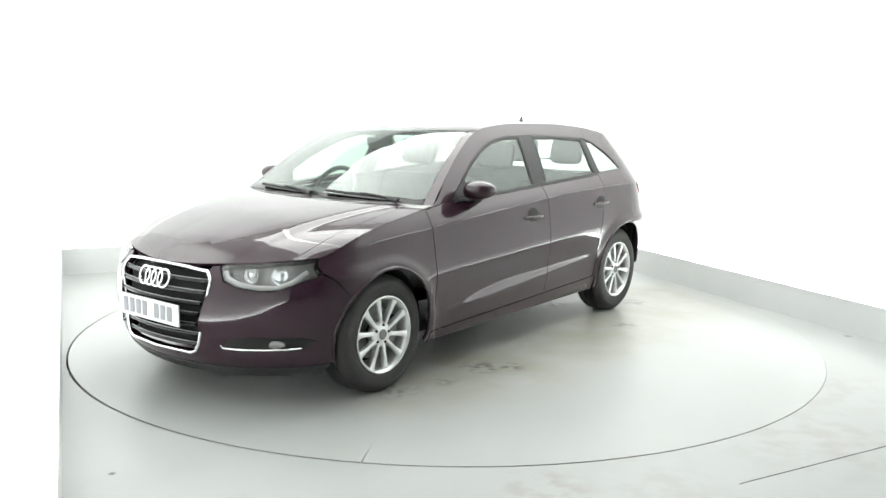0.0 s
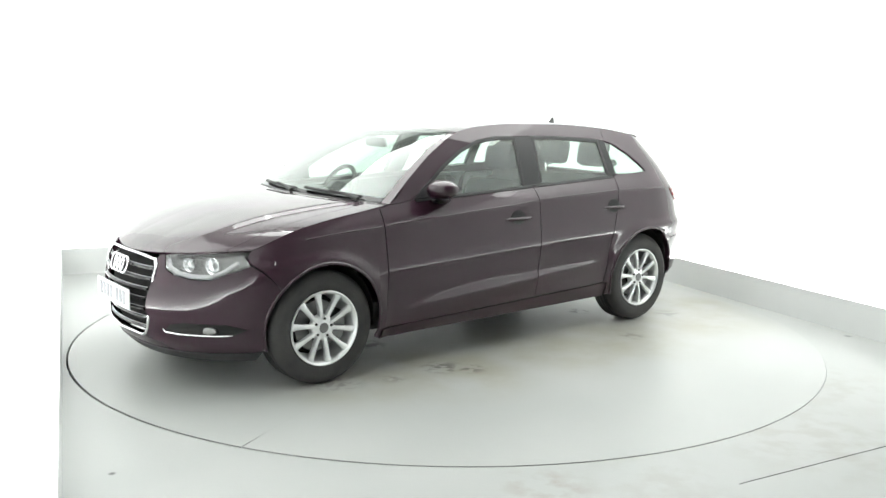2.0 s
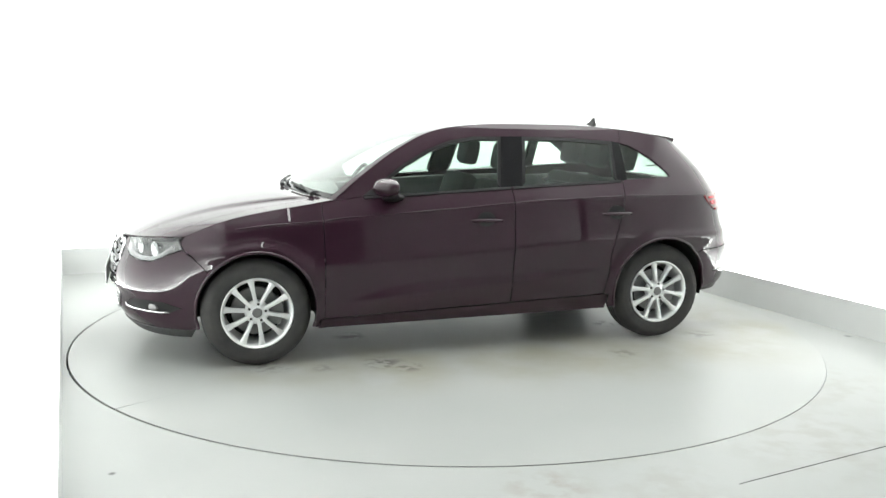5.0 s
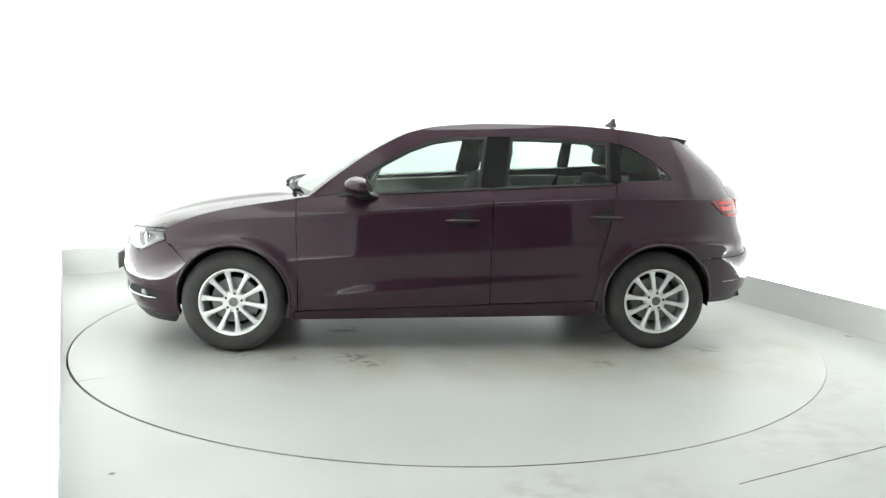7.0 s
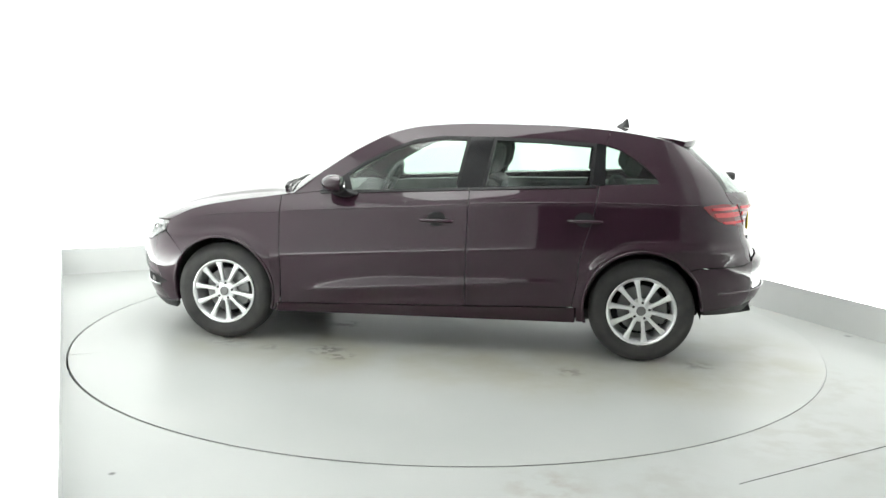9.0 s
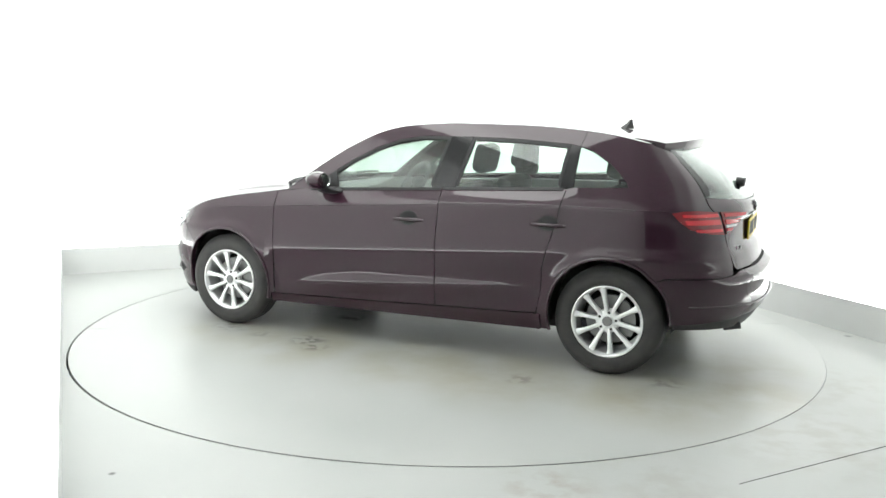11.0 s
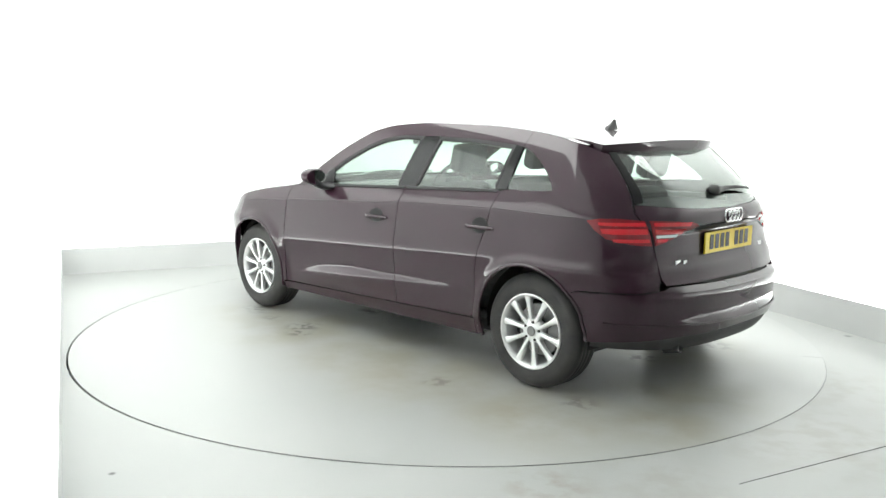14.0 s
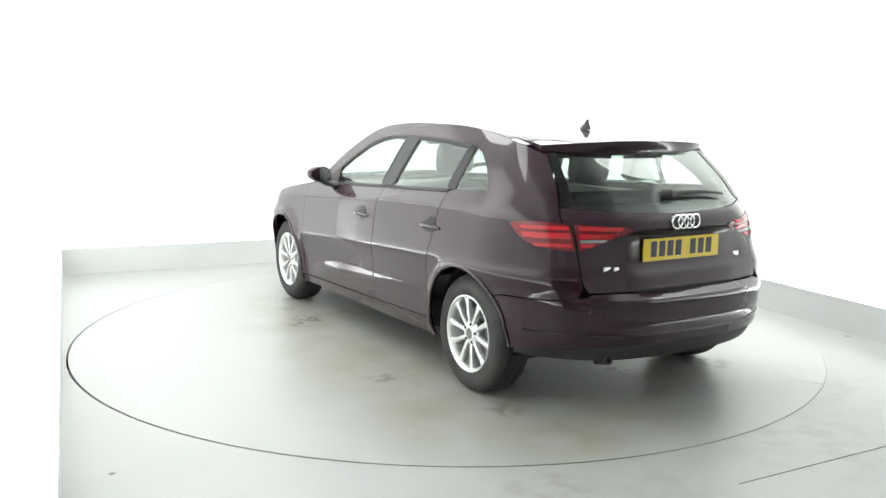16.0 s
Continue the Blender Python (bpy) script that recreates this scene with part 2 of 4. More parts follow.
def build_booth():
    bm = bmesh.new()
    # the floor is a sheet with a round hole for the table
    n = 128
    ring = [bm.verts.new((math.cos(2 * math.pi * k / n) * (TABLE_R + 0.0075) - 0.006, math.sin(2 * math.pi * k / n) * (TABLE_R + 0.0075) - 0.001, 0)) for k in range(n)]
    low = [bm.verts.new((v.co.x, v.co.y, -0.12)) for v in ring]
    out = [bm.verts.new((math.cos(2 * math.pi * k / n) * 14, math.sin(2 * math.pi * k / n) * 14, 0)) for k in range(n)]
    for k in range(n):
        j = (k + 1) % n
        bm.faces.new((ring[k], out[k], out[j], ring[j]))
        bm.faces.new((low[k], ring[k], ring[j], low[j]))
    bm.faces.new(low)
    tagged(mesh_object("floor", bm, M_FLOOR, smooth=False), "grey painted concrete floor with faint stains", "floor", kind="structure")
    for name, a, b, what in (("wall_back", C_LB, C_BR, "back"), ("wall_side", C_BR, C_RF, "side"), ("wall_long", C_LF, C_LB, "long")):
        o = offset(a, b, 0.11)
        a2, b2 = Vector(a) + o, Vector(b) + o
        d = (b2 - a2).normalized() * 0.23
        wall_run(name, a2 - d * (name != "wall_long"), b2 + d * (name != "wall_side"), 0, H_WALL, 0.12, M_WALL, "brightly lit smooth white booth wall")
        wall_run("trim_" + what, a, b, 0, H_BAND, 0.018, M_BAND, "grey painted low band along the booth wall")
    bm = bmesh.new()
    u, v = offset(C_LB, C_BR, 0.108), offset(C_LF, C_LB, 0.108)
    c = Vector(C_LB)
    prism(bm, [tuple(p) for p in (c, c + u, c + u + v, c + v)], 0, H_BAND + 0.001)
    bmesh.ops.recalc_face_normals(bm, faces=bm.faces)
    tagged(mesh_object("trim_corner", bm, M_WALL, smooth=False), "white block that closes the corner of the low band", "trim", kind="structure")
    # a thin joint in the concrete
    p, q = Vector((1.205, -2.56, 0)), Vector((2.21, -2.01, 0))
    n = Vector((-(q - p).y, (q - p).x, 0)).normalized() * 0.0016
    bm = bmesh.new()
    prism(bm, [(v.x, v.y) for v in (p + n, p - n, q - n, q + n)], -0.004, 0.0012)
    tagged(mesh_object("trim_joint", bm, M_GAP, smooth=False), "thin dark joint in the concrete floor", "joint", kind="structure")
    # the open end: a grey wall with a wide doorway to a dim room
    wall_run("wall_end", C_RF, DOOR_A, 0, H_WALL, 0.12, M_END, "grey booth wall beside the wide doorway")
    wall_run("wall_lintel", DOOR_A, DOOR_B, 2.1, H_WALL, 0.12, M_END, "grey booth wall over the wide doorway")
    wall_run("wall_jamb", DOOR_B, C_LF, 0, H_WALL, 0.12, M_DARK_WALL, "grey end of the booth wall")
    for p, q in (((3.6, -9.5), (-1.8, -9.5)), (DOOR_A, (3.6, -9.5)), ((-1.8, -9.5), DOOR_B)):
        wall_run("wall_dark", p, q, 0, H_WALL, 0.12, M_DARK_WALL, "dim grey wall of the room beyond the doorway")
    bm = bmesh.new()
    box(bm, -7, 7, -10, 6, H_WALL, H_WALL + 0.1)
    tagged(mesh_object("ceiling", bm, M_CEILING, smooth=False), "plain grey booth ceiling", "ceiling", kind="structure")


def build_table():
    table = tagged(new("turntable"), "large round grey turntable set flush in the floor", "turntable")
    turn = radians(29.6)
    for half in (0, 1):
        bm = bmesh.new()
        n = 96
        pts = []
        for k in range(n + 1):
            a = turn + half * math.pi + math.pi * k / n
            pts.append((TABLE_R * math.cos(a), TABLE_R * math.sin(a)))
        # the seam is worn wider towards the rim
        nx, ny = -math.sin(turn + half * math.pi), math.cos(turn + half * math.pi)
        ux, uy = ny, -nx
        seam = [(ux * r + nx * g, uy * r + ny * g) for r, g in ((-TABLE_R, 0.0035), (-2.25, 0.0002), (0, 0.0001), (2.25, 0.0002), (TABLE_R, 0.0035))]
        pts = pts[1:-1] + seam
        prism(bm, pts, -0.06, 0.002)
        bmesh.ops.recalc_face_normals(bm, faces=bm.faces)
        part("table_plate", bm, M_TABLE, table, "worn grey steel half plate", smooth=False)
    return table
# ---- the car's body surface ----
def pchip(xs, ys):
    xs, ys = np.array(xs, float), np.array(ys, float)
    if xs[0] > xs[-1]:
        xs, ys = xs[::-1], ys[::-1]
    h, dl = np.diff(xs), np.diff(ys) / np.diff(xs)
    m = np.zeros(len(xs))
    for i in range(1, len(xs) - 1):
        if dl[i - 1] * dl[i] > 0:
            w1, w2 = 2 * h[i] + h[i - 1], h[i] + 2 * h[i - 1]
            m[i] = (w1 + w2) / (w1 / dl[i - 1] + w2 / dl[i])
    m[0], m[-1] = dl[0], dl[-1]

    def f(x):
        x = min(max(x, xs[0]), xs[-1])
        i = min(max(int(np.searchsorted(xs, x)) - 1, 0), len(xs) - 2)
        t = (x - xs[i]) / h[i]
        return float(ys[i] * (1 + 2 * t) * (1 - t) ** 2 + m[i] * h[i] * t * (1 - t) ** 2 + ys[i + 1] * t * t * (3 - 2 * t) + m[i + 1] * h[i] * t * t * (t - 1))
    return f


X_F, X_R, L_F, L_R = 1.45, -1.35, 1.05, 1.05
S_F, S_R = X_F + L_F, X_R - L_R
N_F, N_R = 2.05, 2.7
nose = pchip([0.15, 0.22, 0.29, 0.36, 0.385, 0.402, 0.46, 0.54, 0.62, 0.68, 0.74, 0.80, 1.0], [2.02, 2.085, 2.122, 2.124, 2.132, 2.150, 2.154, 2.143, 2.115, 2.085, 2.04, 1.97, 1.80])
tail = pchip([0.15, 0.24, 0.32, 0.40, 0.432, 0.455, 0.50, 0.56, 0.592, 0.612, 0.64, 0.70, 0.76, 0.895, 0.925, 0.98, 1.03, 1.10, 1.32, 1.40],
             [-1.97, -2.01, -2.07, -2.108, -2.120, -2.104, -2.102, -2.113, -2.116, -2.09, -2.045, -2.03, -1.992, -1.988, -2.012, -2.0, -1.945, -1.885, -1.615, -1.53])
flank = pchip([0.15, 0.22, 0.27, 0.293, 0.33, 0.39, 0.47, 0.54, 0.60, 0.625, 0.638, 0.65, 0.70, 0.80, 0.87, 0.897, 0.902, 0.930, 0.955, 1.0, 1.03, 1.10, 1.25, 1.38, 1.45],
              [0.80, 0.835, 0.852, 0.857, 0.861, 0.867, 0.8755, 0.8845, 0.8922, 0.8950, 0.8956, 0.8950, 0.8895, 0.8768, 0.8665, 0.8622, 0.8608, 0.8490, 0.836, 0.810, 0.793, 0.757, 0.676, 0.594, 0.54])
girth = pchip([-1.6, -1.3, -0.6, 0.2, 0.9, 1.3, 1.6], [-0.012, -0.004, 0.0, 0.0, -0.004, -0.004, -0.008])
# lines along the flank: the waist crease, the belt under the glass, and the height of the lower door facet
crease_z = pchip([-1.75, -1.6, -1.08, -0.74, -0.34, 0.0, 0.3, 0.47, 0.64, 0.81, 0.98, 1.15, 1.32, 1.5, 1.67],
                 [0.955, 0.957, 0.96, 0.95, 0.934, 0.907, 0.889, 0.876, 0.866, 0.856, 0.838, 0.829, 0.817, 0.793, 0.765])
belt_z = pchip([-1.41, -1.08, -0.75, -0.4, -0.2, 0.3, 0.65, 0.9, 1.2, 1.45], [1.08, 1.064, 1.048, 1.031, 1.02, 0.997, 0.985, 0.972, 0.955, 0.93])
facet_h = pchip([-0.85, -0.78, -0.54, -0.11, 0.26, 0.5, 0.71, 0.79], [0.0, 0.012, 0.027, 0.05, 0.07, 0.06, 0.02, 0.0])
LEVELS = (0.15, 0.293, 0.635, 0.90, 1.03, 1.45)


@functools.lru_cache(maxsize=None)
def levels(x):
    """Heights at this x of the sill seam, the widest line, the waist crease and the belt."""
    return (0.15, 0.293 - 0.034 * max(min(x, 1), -1), 0.633 - 0.06 * max(min(x, 1), -1.0), crease_z(x), belt_z(x), 1.45)


def half_width(x, z):
    w = flank(float(np.interp(z, levels(round(x, 4)), LEVELS))) + girth(x)
    # flared wheel arches
    for wx in (1.318, -1.318):
        r = math.hypot(x - wx, z - 0.325)
        w += 0.017 * math.exp(-((r - 0.372) / (0.03 if r > 0.372 else 0.06)) ** 2) * (1 if z < 0.80 else math.exp(-((z - 0.80) / 0.05) ** 2))
    if -0.85 < x < 0.79 and z < 0.62:
        # facet along the lower doors, above a rising ridge
        h = facet_h(x)
        d = z - 0.42 + 0.078 * x
        if d < h and h > 0.001:
            w += 0.26 * h * ((1 - d / h) if d > 0 else math.exp(-(d / 0.06) ** 2))
    return w


def corner_table(n, k=400):
    """A quarter of a superellipse from (0, 1) to (1, 0): share of its length, X, Y."""
    t = np.linspace(0, math.pi / 2, k + 1)
    # even spacing near both ends
    x, y = np.sin(t) ** (2 / n), np.cos(t) ** (2 / n)
    seg = np.r_[0, np.cumsum(np.hypot(np.diff(x), np.diff(y)))]
    f = np.linspace(0, 1, 241)
    return f, np.interp(f, seg / seg[-1], x), np.interp(f, seg / seg[-1], y)


TAB_F, TAB_R = corner_table(N_F, 4000), corner_table(N_R, 4000)


tail_side = pchip([0.15, 0.24, 0.32, 0.40, 0.455, 0.56, 0.64, 0.76, 0.90, 1.0, 1.10, 1.32, 1.40],
                  [-1.97, -2.01, -2.07, -2.108, -2.110, -2.113, -2.075, -2.03, -1.985, -1.93, -1.865, -1.615, -1.53])


def skirt(s, z):
    """The body's outline: s is x along the flank and goes on round the corners to the middle of nose and tail."""
    if s > X_F:
        f, sg = (s - X_F) / L_F, 1
        if f > 1:
            f, sg = 2 - f, -1
        return Vector((X_F + (nose(z) - X_F) * float(np.interp(f, TAB_F[0], TAB_F[1])), sg * half_width(X_F, z) * float(np.interp(f, TAB_F[0], TAB_F[2])), z))
    if s < X_R:
        f, sg = (X_R - s) / L_R, 1
        if f > 1:
            f, sg = 2 - f, -1
        k = min(max((f - 0.5) / 0.22, 0), 1)
        xt = tail_side(z) + (tail(z) - tail_side(z)) * k * k * (3 - 2 * k)
        return Vector((X_R + (xt - X_R) * float(np.interp(f, TAB_R[0], TAB_R[1])), sg * half_width(X_R, z) * float(np.interp(f, TAB_R[0], TAB_R[2])), z))
    return Vector((s, half_width(s, z), z))


def s_x(x, z):
    if x > X_F:
        return X_F + L_F * float(np.interp((x - X_F) / (nose(z) - X_F), TAB_F[1], TAB_F[0]))
    if x < X_R:
        return X_R - L_R * float(np.interp((X_R - x) / (X_R - tail(z)), TAB_R[1], TAB_R[0]))
    return x


def s_front(y, z):
    return X_F + L_F * (1 - float(np.interp(abs(y) / half_width(X_F, z), TAB_F[2][::-1], 1 - TAB_F[0][::-1])))


def s_back(y, z):
    return X_R - L_R * (1 - float(np.interp(abs(y) / half_width(X_R, z), TAB_R[2][::-1], 1 - TAB_R[0][::-1])))


def on_front(y, z, d=0.0):
    p = skirt(s_front(y, z), z)
    return Vector((p.x + d, math.copysign(p.y, y), z))


def on_back(y, z, d=0.0):
    p = skirt(s_back(y, z), z)
    return Vector((p.x - d, math.copysign(p.y, y), z))


# top: knots of (middle x, middle z, edge x, edge z)
TOP = [(2.066, 0.705, 1.70, 0.765), (1.90, 0.792, 1.50, 0.850), (1.52, 0.908, 1.27, 0.899), (1.20, 0.958, 1.02, 0.936), (1.03, 0.974, 0.86, 0.961),
       (0.80, 1.118, 0.66, 1.112), (0.51, 1.282, 0.45, 1.250), (0.27, 1.378, 0.22, 1.357), (0.10, 1.406, 0.05, 1.391), (-0.30, 1.425, -0.30, 1.411),
       (-0.70, 1.423, -0.70, 1.408), (-1.10, 1.400, -1.10, 1.383), (-1.38, 1.372, -1.30, 1.356), (-1.62, 1.342, -1.47, 1.320)]
GROUPS = [(0, 4), (4, 13)]
SPL = {g: [pchip(range(g[0], g[1] + 1), [TOP[i][c] for i in range(g[0], g[1] + 1)]) for c in range(4)] for g in GROUPS}


def top_raw(u, q, g):
    xc, zc, xe, ze = (f(u) for f in SPL[g])
    ye = skirt(s_x(xe, ze), ze).y
    a = abs(q)
    return Vector((xe + (xc - xe) * (1 - a ** 2.2), ye * q, ze + (zc - ze) * (1 - a ** 2.4)))


def top(u, q):
    g = GROUPS[0] if u < 4 else GROUPS[1]
    p = top_raw(u, q, g)
    if u < 2:
        a = abs(q)
        z = 0.705 + 0.060 * a ** 1.6
        y = abs(top_raw(0, q, g).y)
        b = skirt(s_front(y, z), z)
        d = Vector((b.x, math.copysign(b.y, q), b.z)) - top_raw(0, q, g)
        p = p + d * (1 - u / 2) ** 3
        p.z += 0.011 * math.sin(math.pi * u / 2) * min(max((a - 0.2) / 0.4, 0), 1) * (1 - a ** 4)
    if u < 4:
        # raised middle of the bonnet, between two folds that spread towards the windscreen
        k = min(max((0.50 + 0.085 * u - abs(q)) / 0.10 + 0.5, 0), 1)
        p.z += 0.012 * k * k * (3 - 2 * k) * min(1, u / 2.0) * min(1, (4 - u) / 0.8)
    return p


def inset(poly, d):
    """Shrink a closed polygon by d."""
    n = len(poly)
    area = sum(poly[i][0] * poly[(i + 1) % n][1] - poly[(i + 1) % n][0] * poly[i][1] for i in range(n))
    sg = 1 if area > 0 else -1
    res = []
    for i in range(n):
        p, a, b = Vector(poly[i]), Vector(poly[i - 1]), Vector(poly[(i + 1) % n])
        e1, e2 = (p - a), (b - p)
        if e1.length < 1e-6 or e2.length < 1e-6:
            res.append(tuple(p))
            continue
        e1.normalize(), e2.normalize()
        n1, n2 = Vector((-e1.y, e1.x)) * sg, Vector((-e2.y, e2.x)) * sg
        k = n1 + n2
        k = k / max(k.dot(n1), 0.35) if k.length > 1e-4 else n1
        res.append((p.x + k.x * d, p.y + k.y * d))
    return res


def clip_axis(poly, ax, val, keep_more):
    res = []
    n = len(poly)
    for i in range(n):
        a, b = poly[i], poly[(i + 1) % n]
        ina = a[ax] >= val if keep_more else a[ax] <= val
        inb = b[ax] >= val if keep_more else b[ax] <= val
        if ina:
            res.append(a)
        if ina != inb:
            t = (val - a[ax]) / (b[ax] - a[ax])
            p = [a[0] + (b[0] - a[0]) * t, a[1] + (b[1] - a[1]) * t]
            p[ax] = val
            res.append(tuple(p))
    return res


def panel_into(bm, poly, surf, du, dv, thick, lift=0.0, mirror=False):
    """Lay a polygon of surface coordinates on the surface as a sheet with thickness."""
    us, vs = [p[0] for p in poly], [p[1] for p in poly]
    i0, i1 = math.floor(min(us) / du), math.ceil(max(us) / du)
    j0, j1 = math.floor(min(vs) / dv), math.ceil(max(vs) / dv)
    pts, faces = {}, []
    for i in range(i0, i1):
        col = clip_axis(clip_axis(poly, 0, i * du, True), 0, (i + 1) * du, False)
        if len(col) < 3:
            continue
        for j in range(j0, j1):
            c = clip_axis(clip_axis(col, 1, j * dv, True), 1, (j + 1) * dv, False)
            keys = []
            for p in c:
                k = (round(p[0], 5), round(p[1], 5))
                if k not in keys:
                    keys.append(k)
            if len(keys) < 3:
                continue
            ar = sum(keys[a][0] * keys[(a + 1) % len(keys)][1] - keys[(a + 1) % len(keys)][0] * keys[a][1] for a in range(len(keys)))
            if abs(ar) < 2e-7:
                continue
            faces.append(keys if ar > 0 else keys[::-1])
    sg = -1 if mirror else 1
    outer, inner, edges = {}, {}, {}
    e = 0.003
    for f in faces:
        for k in f:
            if k in outer:
                continue
            p = surf(*k)
            a, b = surf(k[0] + e, k[1]) - surf(k[0] - e, k[1]), surf(k[0], k[1] + e) - surf(k[0], k[1] - e)
            nrm = b.cross(a)
            nrm = nrm.normalized() if nrm.length > 1e-12 else Vector((0, 0, 1))
            o, q = p + nrm * lift, p + nrm * (lift - thick)
            outer[k] = bm.verts.new((o.x, o.y * sg, o.z))
            inner[k] = bm.verts.new((q.x, q.y * sg, q.z))
    for f in faces:
        for i in range(len(f)):
            a, b = f[i], f[(i + 1) % len(f)]
            edges[(a, b)] = edges.get((a, b), 0) + 1
        try:
            bm.faces.new([outer[k] for k in f])
            bm.faces.new([inner[k] for k in reversed(f)])
        except ValueError:
            pass
    for (a, b) in edges:
        along = any(a[c] == b[c] and abs(a[c] / g - round(a[c] / g)) < 1e-3 for c, g in ((0, du), (1, dv)))
        if (b, a) not in edges and not along and not (a[0] == b[0] and a[0] in (round(S_F, 5), round(S_R, 5))):
            try:
                bm.faces.new((outer[b], outer[a], inner[a], inner[b]))
            except ValueError:
                pass
    bmesh.ops.recalc_face_normals(bm, faces=bm.faces)


def path_s(pts):
    return [(s_x(x, z), z) for x, z in pts]


def to_s(poly, n=6):
    """Flank polygon in (x, z) to surface coordinates, with edges divided."""
    res = []
    for i in range(len(poly)):
        a, b = poly[i], poly[(i + 1) % len(poly)]
        k = max(1, min(n, int(math.hypot(b[0] - a[0], b[1] - a[1]) / 0.03)))
        for j in range(k):
            t = j / k
            x, z = a[0] + (b[0] - a[0]) * t, a[1] + (b[1] - a[1]) * t
            res.append((s_x(x, z), z))
    return res


def arc(cx, cz, r, a0, a1, n=24):
    return [(cx + r * math.cos(radians(a0 + (a1 - a0) * k / n)), cz + r * math.sin(radians(a0 + (a1 - a0) * k / n))) for k in range(n + 1)]


def edge_z(x):
    """Height of the top's edge over the flank."""
    return EDGE(x)


EDGE = pchip([t[2] for t in TOP], [t[3] for t in TOP])
# ---- the car ----
ARCH_F, ARCH_R = (1.318, 0.333, 0.344), (-1.318, 0.336, 0.350)
WIN_F = [(0.69, 0.978), (0.18, 1.003), (-0.19, 1.022), (-0.245, 1.330), (-0.06, 1.330), (0.10, 1.306), (0.25, 1.253), (0.42, 1.163), (0.60, 1.040)]
WIN_R = [(-0.335, 1.029), (-1.00, 1.060), (-1.02, 1.305), (-0.70, 1.326), (-0.39, 1.332)]
WIN_Q = [(-1.075, 1.066), (-1.390, 1.080), (-1.380, 1.102), (-1.27, 1.20), (-1.16, 1.268), (-1.075, 1.295)]
PILLAR_B = [(-0.19, 1.022), (-0.335, 1.029), (-0.39, 1.332), (-0.245, 1.330)]
PILLAR_C = [(-1.00, 1.060), (-1.075, 1.066), (-1.075, 1.295), (-1.02, 1.305)]
GRILLE = [(0.25, 0.27), (0.285, 0.285), (0.305, 0.32), (0.372, 0.610), (0.369, 0.648), (0.335, 0.686)]
REAR_EDGE = [(-1.04, 1.055), (-1.01, 0.87), (-0.965, 0.72), (-0.935, 0.60), (-0.93, 0.47), (-0.90, 0.324)]


def edge_run(x0, x1, n=24):
    return [(x0 + (x1 - x0) * k / n, edge_z(x0 + (x1 - x0) * k / n)) for k in range(n + 1)]


def flank_panel(name, poly, mat, parent, side, thick=0.02, gap=0.0025, lift=0.0, cell=0.03, label="", ready=False, tall=0.0):
    bm = bmesh.new()
    p = inset(poly if ready else to_s(poly), gap)
    panel_into(bm, p, skirt, cell, tall or cell, thick, lift, side < 0)
    return part(name, bm, mat, parent, label)


def both_halves(name, poly, mat, parent, thick=0.02, gap=0.0, lift=0.0, cell=0.03, label=""):
    """A panel of surface coordinates that reaches the middle line, and its mirror image, as one part."""
    bm = bmesh.new()
    panel_into(bm, inset(poly, gap) if gap else poly, skirt, cell, cell, thick, lift, False)
    panel_into(bm, inset(poly, gap) if gap else poly, skirt, cell, cell, thick, lift, True)
    bmesh.ops.remove_doubles(bm, verts=bm.verts, dist=0.0006)
    bmesh.ops.recalc_face_normals(bm, faces=bm.faces)
    return part(name, bm, mat, parent, label)


def top_panel(name, poly, mat, parent, thick=0.015, lift=0.0, du=0.12, dv=0.05, label="", mirror_too=False):
    bm = bmesh.new()
    panel_into(bm, poly, top, du, dv, thick, lift)
    if mirror_too:
        panel_into(bm, [(u, -q) for u, q in reversed(poly)], top, du, dv, thick, lift)
    return part(name, bm, mat, parent, label)


def lines(pts, n=8):
    """Divide the edges of a closed polygon."""
    res = []
    for i in range(len(pts)):
        a, b = pts[i], pts[(i + 1) % len(pts)]
        for k in range(n):
            res.append((a[0] + (b[0] - a[0]) * k / n, a[1] + (b[1] - a[1]) * k / n))
    return res


